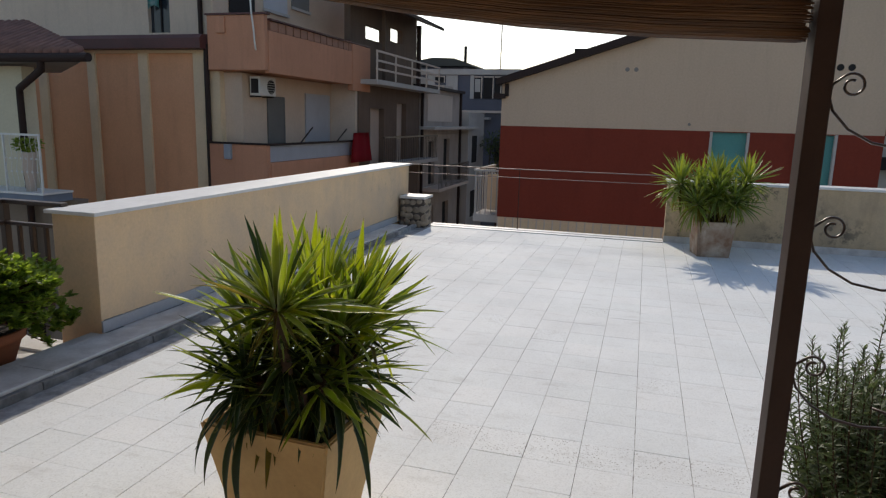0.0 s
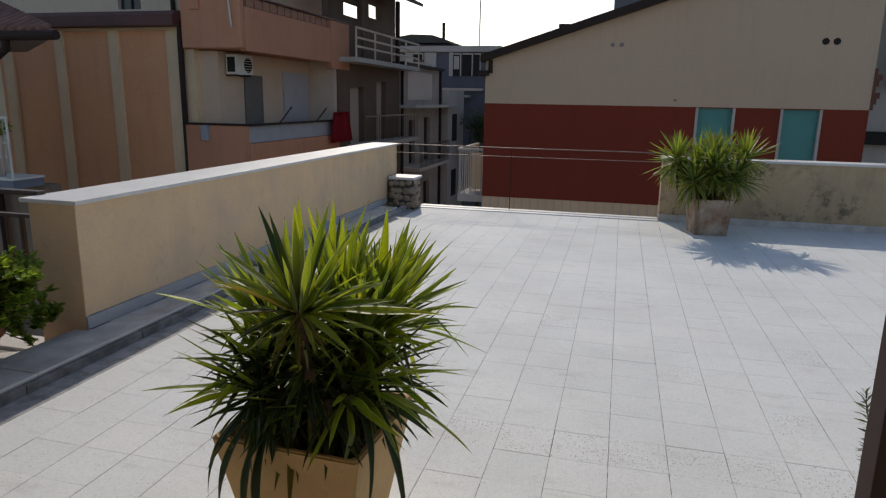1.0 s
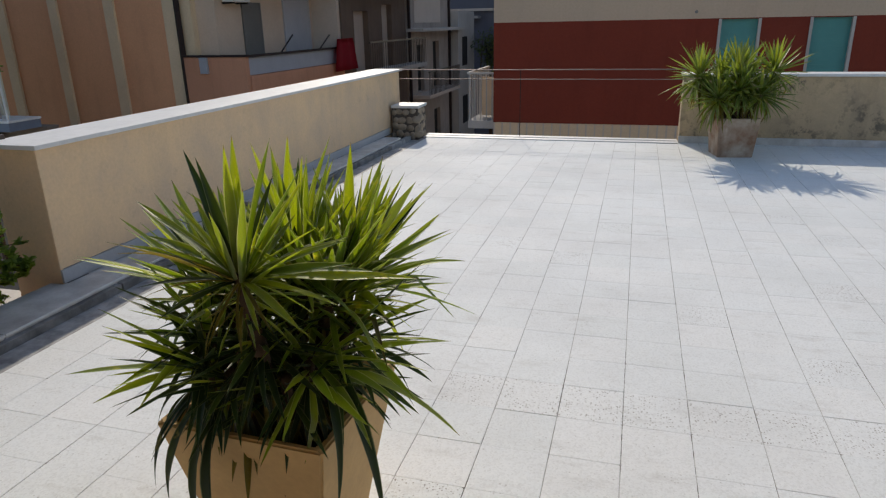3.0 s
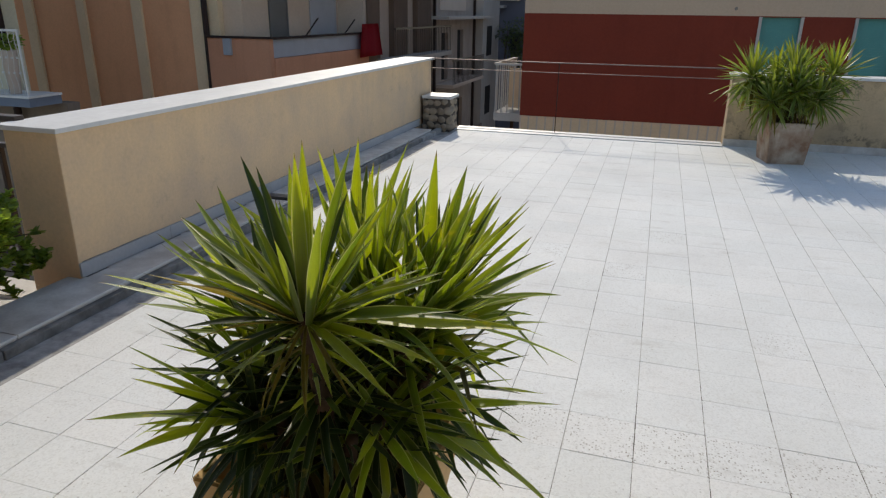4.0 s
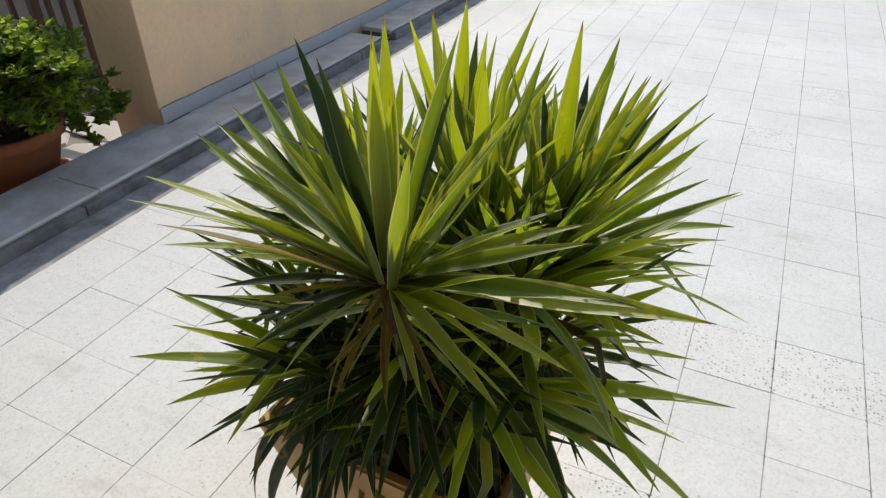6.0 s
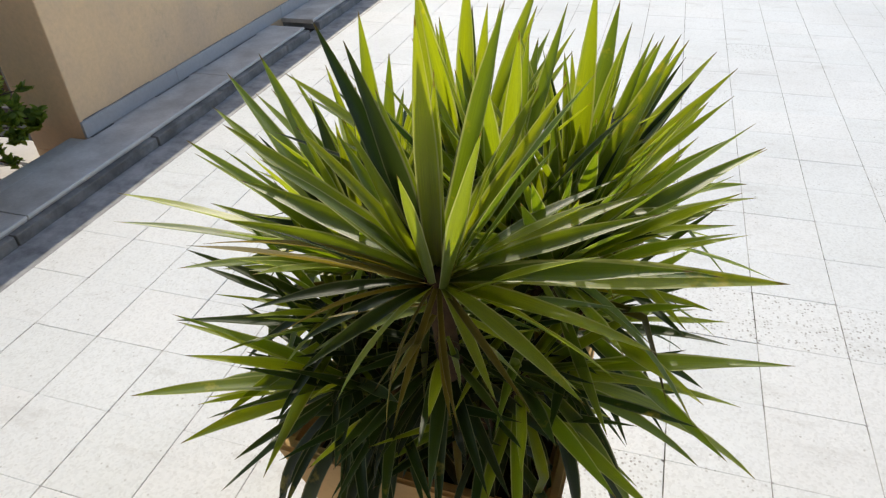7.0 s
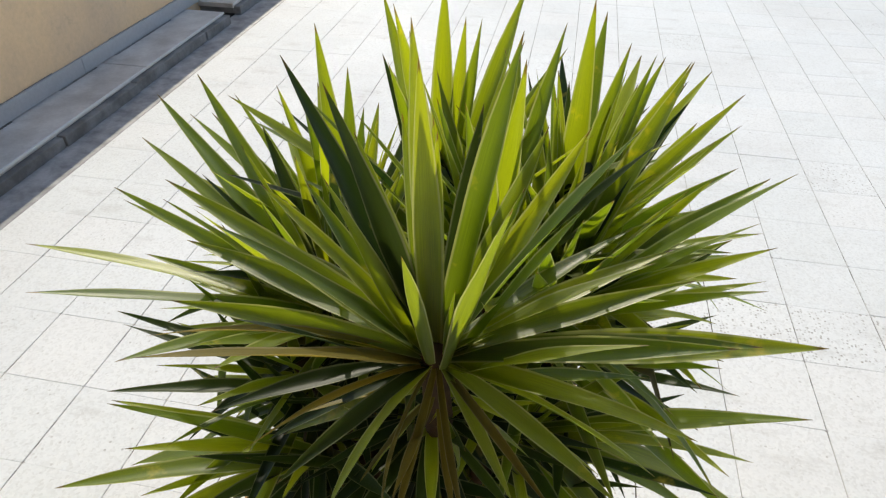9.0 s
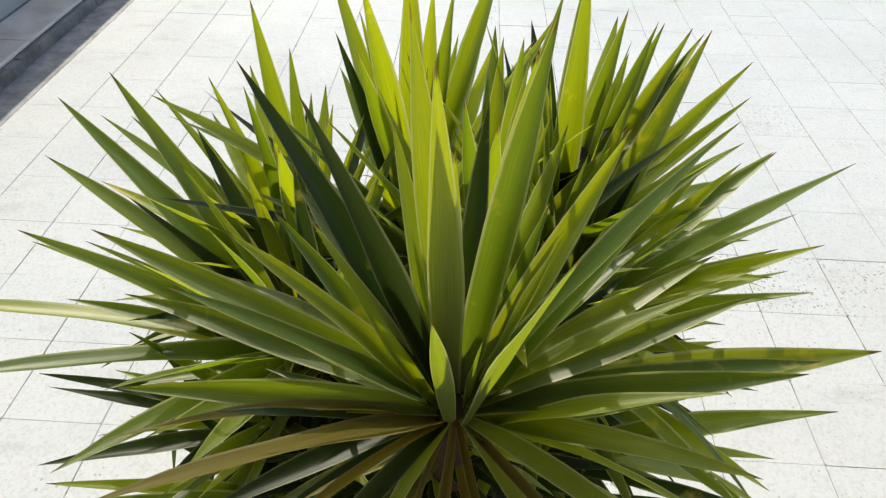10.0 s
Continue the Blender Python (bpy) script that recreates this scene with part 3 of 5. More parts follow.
ring = (((-1.162, 1.966, 1.094), 1), ((-1.095, 1.935, 1.075), 1), ((-1.060, 1.965, 1.105), 1), ((-1.130, 1.880, 1.010), 2), ((-1.176, 1.990, 1.000), 2),
        ((-0.690, 1.985, 1.060), 1), ((-0.640, 2.010, 1.020), 1), ((-0.600, 1.955, 0.985), 1), ((-0.483, 2.033, 0.930), 1), ((-0.560, 1.985, 0.950), 2),
        ((-0.655, 2.075, 1.010), 1), ((-1.115, 2.070, 0.960), 2), ((-0.700, 2.120, 1.000), 1))
front = (((-0.660, 1.885, 0.890), 2), ((-0.625, 1.905, 0.900), 2), ((-0.700, 1.850, 0.850), 3), ((-0.795, 1.850, 0.840), 3), ((-0.975, 1.800, 0.845), 3),
         ((-1.010, 1.805, 0.875), 2), ((-1.080, 1.835, 0.935), 2), ((-1.040, 1.850, 0.850), 3))
aged = (((-1.092, 1.783, 1.060), 1), ((-1.135, 1.850, 1.005), 7), ((-0.761, 1.830, 0.845), 7), ((-0.845, 1.835, 0.790), 7), ((-0.895, 1.815, 0.795), 7), ((-0.940, 1.840, 0.775), 7), ((-1.030, 1.800, 0.930), 7))
for tips, pool, drop in ((upright, leaves, 0.0), (ring, leaves, 0.006), (front, leaves, 0.012), (aged, leaves_dry, 0.016)):
    for tip, kind in tips:
        out = Vector((tip[0] - HEART.x, tip[1] - HEART.y, 0)).normalized()
        # front blades left of the heart mostly get the colour with shade in it
        blade(heart, HEART + out * 0.010 - Vector((0, 0, drop)), tip, kind, leaves_shaded if pool is leaves and rng.random() < (0.8 if tips is front and tip[0] < HEART.x else 0.12) else pool, rng.uniform(-0.45, 0.45))

# long blades that stand out of the other crowns
reaching = ((west, (-1.06, 2.11, 0.80), (((-1.357, 2.270, 1.033), 0), ((-1.273, 2.248, 1.079), 0), ((-1.335, 2.182, 1.013), 1), ((-1.288, 2.048, 1.023), 0),
                                         ((-1.349, 1.937, 0.947), 1), ((-1.472, 2.073, 0.898), 1), ((-1.176, 1.848, 0.962), 1))),
            (low_w, (-1.05, 1.99, 0.66), (((-1.381, 1.871, 0.654), 1), ((-1.247, 1.882, 0.848), 0), ((-1.290, 1.849, 0.596), 2), ((-1.390, 1.980, 0.517), 3))),
            (eastc, (-0.78, 2.16, 0.80), (((-0.490, 2.370, 0.942), 1), ((-0.555, 2.100, 1.100), 0), ((-0.569, 2.128, 0.978), 1), ((-0.643, 2.276, 1.138), 0),
                                          ((-0.530, 2.290, 0.880), 1), ((-0.492, 2.346, 0.954), 1))),
            (north_e, (-0.77, 2.28, 0.80), (((-0.555, 2.359, 1.068), 0), ((-0.627, 2.382, 1.097), 0), ((-0.662, 2.379, 1.102), 0), ((-0.711, 2.365, 1.123), 0),
                                            ((-0.740, 2.515, 1.114), 0), ((-0.764, 2.344, 1.182), 0), ((-0.665, 2.600, 1.020), 1), ((-0.516, 2.440, 0.722), 2), ((-0.423, 2.373, 0.700), 2))),
            (north, (-0.95, 2.30, 0.82), (((-0.851, 2.403, 1.189), 0), ((-0.959, 2.355, 1.197), 0), ((-0.991, 2.216, 1.200), 0))),
            (north_w, (-1.09, 2.27, 0.77), (((-1.144, 2.359, 1.120), 0),)),
            (low_e, (-0.79, 2.07, 0.67), (((-0.427, 2.107, 0.749), 1), ((-0.480, 2.086, 0.669), 2), ((-0.421, 2.149, 0.466), 3), ((-0.590, 1.980, 0.500), 3), ((-0.520, 2.060, 0.560), 3))))
for crown, c, tips in reaching:
    for tip, kind in tips:
        blade(crown, c, tip, kind, leaves, rng.uniform(-0.25, 0.25))
# blades hanging over the rim, also in the shade-dark colour
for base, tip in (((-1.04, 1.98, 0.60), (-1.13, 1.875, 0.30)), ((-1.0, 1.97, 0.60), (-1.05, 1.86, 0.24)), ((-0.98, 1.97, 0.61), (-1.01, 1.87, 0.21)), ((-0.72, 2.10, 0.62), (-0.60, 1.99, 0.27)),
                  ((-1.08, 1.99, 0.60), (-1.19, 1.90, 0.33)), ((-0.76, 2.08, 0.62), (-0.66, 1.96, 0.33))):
    blade(low_s, base, tip, 4, leaves_shaded, rng.uniform(-0.3, 0.3))

# second yucca in a mottled stone pot by the far parapet
STONE_POT = surface("mottled_stone_pot", (0.52, 0.44, 0.35), (0.27, 0.14, 0.08), stain=0.9, grain=30, blotch=5.5, streaks=0.7, mould=0.5)
P2X, P2Y = 1.03, 8.78
pot2 = thing("stone_planter", (P2X, P2Y, 0), "square mottled stone planter with rust stains", "planter")
part("pot", planter_box(bmesh.new(), P2X, P2Y, 0.0, 0.43, 0.185, 0.222, 0.035, 0.06, radians(10)), STONE_POT, pot2)
part("soil", frustum(bmesh.new(), P2X, P2Y, 0.33, 0.385, 0.168, 0.174, radians(10)), SOIL, pot2, "dark potting soil")
yucca2 = thing("yucca_plant", (P2X, P2Y, 0.385), "broad yellow-green yucca with three crowns in a stone pot", "plant", "potted yuccas on the terrace")
rng = random.Random(5)
for c, n, reach, lean, st in (((0.62, 8.72, 0.90), 60, 0.42, (-0.15, -0.05, 0.0), 0.0), ((1.02, 8.70, 0.93), 60, 0.42, (0, -0.1, 0.05), 1.0),
                              ((1.38, 8.76, 0.95), 56, 0.40, (0.12, 0, 0.1), 2.0), ((1.25, 8.58, 0.72), 50, 0.38, (0.15, -0.15, 0), 0.5),
                              ((0.82, 8.56, 0.68), 50, 0.40, (-0.15, -0.15, 0), 1.4), ((1.15, 8.95, 0.85), 44, 0.42, (0.1, 0.1, 0), 2.2),
                              ((0.85, 8.92, 0.85), 44, 0.42, (-0.1, 0.1, 0), 0.2), ((1.03, 8.55, 0.78), 50, 0.38, (0, -0.2, 0.1), 2.8)):
    rosette(yucca2, c, int(n * 1.3), reach, -66, 82, leaves_far, leaves_dry, rng, lean, (P2X + (c[0] - P2X) * 0.35, P2Y + (c[1] - P2Y) * 0.3, 0.40), st)

# ---- stone pier and railing at the far edge ----
RUBBLE = surface("rubble_stone", (0.40, 0.33, 0.25), (0.20, 0.16, 0.12), stain=0.8, grain=40, blotch=8, relief=0.6)
IRON = surface("dark_brown_iron", (0.042, 0.026, 0.020), (0.065, 0.038, 0.028), stain=0.5, grain=80, blotch=6, rough=0.34, relief=0.1)
POST_PAINT = surface("dull_brown_post_paint", (0.040, 0.022, 0.017), (0.060, 0.034, 0.026), stain=0.5, grain=80, blotch=6, rough=0.62, relief=0.1)
STEEL = surface("brown_rail", (0.22, 0.165, 0.145), (0.15, 0.11, 0.095), stain=0.6, grain=80, blotch=5, rough=0.5, metal=0.2, relief=0.1)


def pebble(bm, centre, rx, ry, rz, r):
    """A flattened rough stone."""
    m = Matrix.Translation(centre) @ Matrix.Rotation(r.uniform(-0.5, 0.5), 4, "X") @ Matrix.Diagonal((rx, ry, rz, 1))
    made = bmesh.ops.create_icosphere(bm, subdivisions=2, radius=1.0, matrix=m)
    for v in made["verts"]:
        n = noise.noise(v.co * 14.0 + Vector((centre[0] * 7, 0, 0)))
        v.co += (v.co - Vector(centre)).normalized() * n * min(rx, ry, rz) * 0.35
    return bm


pier = thing("stone_pier", (-2.98, 9.33, 0), "low rubble stone pier with a white marble top", "pier")
part("core", cube(-3.165, -2.80, 9.16, 9.50, 0.0, 0.415, bevel=0.01), surface("pier_mortar", (0.12, 0.10, 0.085), stain=0.7), pier)
part("top", cube(-3.17, -2.785, 9.135, 9.52, 0.416, 0.452, bevel=0.005), MARBLE, pier)
r = random.Random(4)
z = 0.06
while z < 0.39:
    x = -3.15 + r.uniform(0, 0.05)
    while x < -2.80:
        w = r.uniform(0.040, 0.078)
        part("stone", pebble(bmesh.new(), (x, 9.160, z + r.uniform(-0.02, 0.02)), w, 0.020, r.uniform(0.040, 0.066), r), RUBBLE, pier, smooth=True)
        x += w * 1.75
    yy = 9.19 + r.uniform(0, 0.04)
    while yy < 9.49:
        w = r.uniform(0.040, 0.075)
        part("stone", pebble(bmesh.new(), (-2.804, yy, z + r.uniform(-0.02, 0.02)), 0.020, w, r.uniform(0.040, 0.066), r), RUBBLE, pier, smooth=True)
        yy += w * 1.75
    z += 0.105
rail = thing("terrace_railing", (-1.3, 9.54, 0.065), "thin two-bar metal terrace railing", "railing")
part("top_rail", tube(bmesh.new(), [(-3.18, 9.54, 0.885), (-1.5, 9.54, 0.882), (0.53, 9.54, 0.885)], 0.007), STEEL, rail)
part("middle_rail", tube(bmesh.new(), [(-3.18, 9.54, 0.765), (-1.5, 9.54, 0.762), (0.53, 9.54, 0.765)], 0.0048), STEEL, rail)
part("post", cube(-1.507, -1.497, 9.535, 9.545, 0.0, 0.88, bevel=0.002), POST_PAINT, rail, "dark brown post")

# ---- buildings over the street ----
SALMON = surface("orange_render", (0.78, 0.41, 0.235), (0.67, 0.34, 0.19), stain=0.5, grain=25, blotch=0.8, streaks=0.15)
SALMON_PINK = surface("salmon_render", (0.58, 0.29, 0.185), (0.46, 0.225, 0.14), stain=0.6, grain=25, blotch=0.9, streaks=0.25)
CREAM_TRIM = surface("cream_trim", (0.76, 0.59, 0.40), stain=0.4, grain=25, blotch=1.2)
GREY_RENDER = surface("grey_beige_render", (0.62, 0.53, 0.46), (0.51, 0.43, 0.375), stain=0.5, grain=25, blotch=0.6, streaks=0.2)
BEIGE = surface("beige_render", (0.58, 0.445, 0.335), (0.515, 0.395, 0.30), stain=0.45, grain=20, blotch=0.5, streaks=0.12)
OXBLOOD = surface("oxblood_render", (0.225, 0.043, 0.026), (0.175, 0.035, 0.022), stain=0.5, grain=20, blotch=0.6, streaks=0.15)
MAROON = surface("maroon_sheet", (0.11, 0.036, 0.034), (0.05, 0.022, 0.02), stain=0.6, grain=30, blotch=2, rough=0.5)
BROWN_WALL = surface("brown_render", (0.17, 0.12, 0.092), (0.11, 0.08, 0.065), stain=0.6, grain=20, blotch=0.9, streaks=0.3)
PALE_WALL = surface("pale_grey_render", (0.50, 0.48, 0.46), (0.38, 0.36, 0.34), stain=0.5, grain=20, blotch=0.8, streaks=0.25)
GREY_DARK = surface("dim_grey_render", (0.27, 0.25, 0.24), (0.17, 0.155, 0.15), stain=0.6, grain=20, blotch=0.9, streaks=0.35)
SLATE_WALL = surface("slate_blue_render", (0.13, 0.135, 0.17), (0.09, 0.095, 0.12), stain=0.5, grain=20, blotch=0.8)
YELLOW = surface("pale_yellow_render", (0.62, 0.57, 0.43), (0.52, 0.48, 0.36), stain=0.5, grain=20, blotch=0.8)
TEAL = surface("teal_shutter_paint", (0.07, 0.31, 0.31), (0.055, 0.25, 0.25), stain=0.4, grain=30, blotch=3, rough=0.5)
SHUTTER = surface("pale_shutter", (0.50, 0.51, 0.55), (0.40, 0.41, 0.45), stain=0.4, grain=30, blotch=2, rough=0.5)
SHUTTER_DARK = surface("dark_shutter", (0.17, 0.165, 0.16), stain=0.4, grain=30, blotch=2, rough=0.6)
DARK = surface("dark_opening", (0.03, 0.028, 0.028), stain=0.3, grain=10)
WHITE_METAL = surface("white_enamel", (0.68, 0.68, 0.66), stain=0.3, grain=30, blotch=4, rough=0.4, relief=0.05)
BLUE_GREY = surface("blue_grey_panel", (0.36, 0.39, 0.45), stain=0.4, grain=30, blotch=2, rough=0.5)
PIPE = surface("dark_brown_pipe", (0.038, 0.024, 0.022), stain=0.5, grain=40, blotch=3, rough=0.65)
TERRACOTTA = surface("terracotta", (0.36, 0.13, 0.065), (0.27, 0.09, 0.045), stain=0.6, grain=50, blotch=6, rough=0.8, streaks=0.2)
ROOF_TILE = surface("roof_tile", (0.27, 0.14, 0.11), (0.15, 0.085, 0.07), stain=0.8, grain=25, blotch=3)


def louvres(parent, axis, at, u0, u1, z0, z1, material, step=0.06):
    """A closed shutter of slats set in a frame, standing in the plane axis = at."""
    for u in (u0, u1 - 0.05):
        part("stile", cube(at - 0.02, at + 0.02, u, u + 0.05, z0, z1) if axis == "x" else cube(u, u + 0.05, at - 0.02, at + 0.02, z0, z1), material, parent)
    bm = bmesh.new()
    z = z0
    while z < z1 - 0.01:
        h = min(step * 0.82, z1 - z)
        if axis == "x":
            box(bm, at - 0.012, at + 0.012, u0 + 0.05, u1 - 0.05, z, z + h)
        else:
            box(bm, u0 + 0.05, u1 - 0.05, at - 0.012, at + 0.012, z, z + h)
        z += step
    return part("slats", bm, material, parent)


# orange house with cream pilasters
py = 15.3
b = thing("pilaster_house", (-14.5, py, -6.5), "orange rendered house with cream pilasters and maroon eaves", "house")
part("wall", cube(-19.5, -10.78, py, 21.0, -6.5, 3.16), SALMON, b)
for x0, x1 in ((-18.2, -17.9), (-16.32, -16.02), (-14.60, -14.33), (-12.90, -12.60), (-11.19, -10.85)):
    part("pilaster", cube(x0, x1, py - 0.07, py + 0.02, -6.5, 3.10, bevel=0.01), CREAM_TRIM, b, "cream pilaster")
part("cornice", cube(-19.5, -10.78, py - 0.09, py + 0.02, 3.085, 3.165, bevel=0.01), CREAM_TRIM, b)
part("eave", prism([(py - 0.42, 3.17), (py - 0.42, 3.42), (py - 0.30, 3.52), (py + 1.2, 3.66), (py + 1.2, 3.17)], "x", -19.5, -10.70), MAROON, b, "maroon metal eaves")
part("upper_wall", wall_with_holes("y", 16.3, 4.5, -19.5, -10.78, 3.2, 8.0, [(-13.39, -12.68, 3.74, 5.0)]), surface("warm_beige_render", (0.64, 0.52, 0.42), (0.54, 0.43, 0.345), stain=0.5, grain=25, blotch=0.6, streaks=0.2), b, "warm beige upper storey")
win = part("window", cube(-13.39, -12.68, 16.42, 16.46, 3.74, 5.0), surface("dark_glass", (0.03, 0.035, 0.045), rough=0.15, stain=0.2), b, "dark window pane")
part("frame", cube(-13.05, -13.01, 16.38, 16.43, 3.74, 5.0), DARK, win)
bm = bmesh.new()
tube(bm, [(-11.65, 16.24, 3.5), (-11.65, 16.24, 8.0)], 0.06)
part("drainpipe", bm, PIPE, b)
bm = bmesh.new()
tube(bm, [(-10.72, py - 0.12, 3.3), (-10.74, py - 0.12, 2.9), (-10.74, py - 0.12, -6.5)], 0.07)
part("drainpipe", bm, PIPE, b)
rag = bmesh.new()
g = [[rag.verts.new((-13.36 + 0.095 * i + 0.02 * math.sin(j * 2.1), 16.27 - 0.03 * math.sin(i * 1.7 + j), 4.48 + 0.13 * j - 0.05 * abs(i - 2.2) * (j == 0)))
      for i in range(5)] for j in range(6)]
for j in range(5):
    for i in range(4):
        rag.faces.new((g[j][i], g[j][i + 1], g[j + 1][i + 1], g[j + 1][i]))
bmesh.ops.solidify(rag, geom=rag.faces, thickness=0.01)
tagged(part("hanging_cloth", rag, surface("turquoise_cloth", (0.03, 0.36, 0.38), (0.5, 0.62, 0.62), stain=0.9, blotch=6, grain=30), smooth=True),
       "turquoise and white cloth hung out of a window", "laundry")

# salmon apartment block with two balconies
b = thing("apartment_block", (-10.5, 18.5, -6.5), "salmon apartment block with solid balcony parapets", "building")
part("wall", cube(-10.77, -9.92, 15.5, 20.75, -6.5, 2.62), surface("block_render", (0.65, 0.51, 0.40), (0.52, 0.39, 0.29), stain=0.5, blotch=0.7, grain=20), b, "cream-beige rear wall")
part("upper_wall", cube(-10.775, -10.72, 15.5, 24.4, 2.62, 8.0), bpy.data.materials["block_render"], b, "cream-beige upper wall")
part("return_wall", cube(-9.92, -9.06, 20.62, 20.79, -0.7, 2.64), surface("end_render", (0.60, 0.51, 0.44), stain=0.5, blotch=0.7, grain=20), b)
up = part("balcony", cube(-10.75, -9.0, 15.25, 21.6, 2.64, 2.82), SALMON_PINK, b, "upper balcony slab")
part("parapet", cube(-10.64, -9.0, 15.12, 15.27, 2.66, 3.98, bevel=0.01), SALMON_PINK, up)
part("parapet", cube(-9.12, -8.97, 15.27, 21.6, 2.60, 3.62, bevel=0.01), SALMON_PINK, up)
part("parapet_end", cube(-9.13, -8.95, 20.2, 21.62, 2.42, 3.86, bevel=0.01), SALMON_PINK, up)
part("coping", cube(-10.68, -8.95, 15.08, 15.31, 3.985, 4.03), MAROON, up)
part("coping", cube(-9.16, -8.93, 15.31, 21.62, 3.87, 3.91), MAROON, up)
for k in range(13):
    yy = 15.40 + k * 0.385
    part("lattice_block", cube(-9.10, -8.99, yy, yy + 0.33, 3.63, 3.86, bevel=0.01), surface("brick_lattice", (0.40, 0.22, 0.16), stain=0.7, blotch=4) if k == 0 else bpy.data.materials["brick_lattice"], up)
part("scupper", cube(-10.35, -10.10, 15.06, 15.13, 3.55, 3.95, bevel=0.01), SALMON_PINK, up)
low = part("lower_balcony", cube(-10.75, -9.0, 15.25, 20.75, -0.9, -0.72), SALMON_PINK, b, "lower balcony slab")
part("parapet", cube(-10.70, -9.0, 15.12, 15.27, -6.5, 0.80, bevel=0.01), SALMON_PINK, low)
part("parapet", cube(-9.13, -8.97, 15.27, 20.75, -6.5, 0.36, bevel=0.01), SALMON_PINK, low)
part("panel", cube(-9.09, -9.02, 15.27, 20.75, 0.37, 0.78), BLUE_GREY, low, "blue-grey panel")
part("handrail", cube(-10.72, -8.95, 15.09, 15.29, 0.805, 0.85), PIPE, low)
part("handrail", cube(-9.16, -8.95, 15.29, 20.75, 0.79, 0.835), PIPE, low)
part("spout", cube(-10.22, -10.02, 15.03, 15.12, 0.42, 0.80, bevel=0.01), BLUE_GREY, low)
for yy, z1 in ((16.9, 1.25), (19.2, 1.2)):
    bm = bmesh.new()
    tube(bm, [(-9.05, yy, 0.80), (-9.05, yy + 0.75, z1)], 0.02)
    part("clothes_arm", bm, PIPE, low)
sh = part("shutter", cube(-9.92, -9.90, 16.65, 17.55, -0.7, 2.08), SHUTTER_DARK, b, "dark rolled shutter")
louvres(sh, "x", -9.89, 16.65, 17.55, -0.7, 2.08, SHUTTER_DARK)
sh = part("shutter", cube(-9.92, -9.90, 18.8, 20.4, -0.7, 2.25), SHUTTER, b, "pale blue-white shutter")
louvres(sh, "x", -9.89, 18.8, 20.4, -0.7, 2.25, SHUTTER)
part("pier", cube(-10.74, -10.45, 15.3, 15.5, -0.7, 2.64), CREAM_TRIM, b)
for y0, y1, z0, z1, mat in ((16.2, 17.4, 4.1, 5.4, DARK), (17.9, 19.2, 4.6, 6.0, SHUTTER), (19.5, 20.6, 4.9, 6.0, SHUTTER_DARK)):
    w = part("window", cube(-10.73, -10.68, y0, y1, z0, z1), mat, b)
    part("frame", cube(-10.70, -10.64, y0 - 0.06, y1 + 0.06, z0 - 0.08, z0), PALE_WALL, w)
ac = thing("air_conditioner", (-9.65, 16.1, 2.02), "white outdoor air conditioning unit on wall brackets", "air conditioner")
part("casing", cube(-9.86, -9.56, 15.75, 16.55, 2.06, 2.55, bevel=0.02), WHITE_METAL, ac)
bm = bmesh.new()
tube(bm, [(-9.56, 16.3, 2.30), (-9.552, 16.3, 2.30)], 0.19, 28)
part("fan_opening", bm, DARK, ac, "dark fan opening")
for k in range(6):
    part("grille_bar", cube(-9.550, -9.542, 16.11, 16.49, 2.14 + 0.064 * k, 2.15 + 0.064 * k), WHITE_METAL, ac)
part("side_grille", cube(-9.82, -9.60, 15.745, 15.752, 2.12, 2.49), DARK, ac)
for yy in (15.85, 16.45):
    part("bracket", cube(-9.93, -9.58, yy - 0.02, yy + 0.02, 2.02, 2.06), DARK, ac)
cloth = bmesh.new()
g = [[cloth.verts.new((-8.86 + 0.03 * math.sin(i * 1.9) + 0.004 * j, 20.05 + i * 0.17 + 0.015 * j * (i - 3.5), 1.08 - j * 0.19)) for i in range(8)] for j in range(6)]
for j in range(5):
    for i in range(7):
        cloth.faces.new((g[j][i], g[j][i + 1], g[j + 1][i + 1], g[j + 1][i]))
bmesh.ops.solidify(cloth, geom=cloth.faces, thickness=0.012)
tagged(part("hanging_towel", cloth, surface("red_cloth", (0.42, 0.022, 0.04), (0.30, 0.015, 0.03), stain=0.5, blotch=4), smooth=True),
       "bright red towel hung over the balcony rail", "laundry")
cord = bmesh.new()
tube(cord, [(-9.32, 15.02, 4.5), (-9.30, 15.03, 4.05), (-9.25, 15.04, 3.6), (-9.22, 15.03, 3.3), (-9.20, 15.04, 3.12)], 0.022, 6)
tagged(part("rope", cord, WHITE_METAL, smooth=True), "pale cord hanging down the balcony front", "cord")

# brown house with an open roof storey
b = thing("brown_house", (-9.8, 24.0, -6.5), "dark brown rendered house with an open attic storey", "house")
part("wall", wall_with_holes("x", -9.4, 0.4, 20.8, 26.9, -6.5, 2.66, [(21.75, 23.0, -0.1, 1.9), (24.3, 25.35, -0.1, 2.15)]), BROWN_WALL, b)
part("side_wall", cube(-13.0, -9.4, 20.8, 26.9, -6.5, 2.66), BROWN_WALL, b)
for y0, y1, z1 in ((21.75, 23.0, 1.9), (24.3, 25.35, 2.15)):
    s = part("shutter", cube(-9.30, -9.26, y0, y1, -0.1, z1), GREY_RENDER, b, "faded grey-brown shutter")
    louvres(s, "x", -9.22, y0, y1, -0.1, z1, GREY_RENDER)
part("attic_wall", wall_with_holes("x", -9.55, 0.22, 20.85, 27.4, 2.66, 6.3, [(22.08, 23.8, 4.25, 4.72), (24.42, 25.7, 4.44, 4.96)]), BROWN_WALL, b)
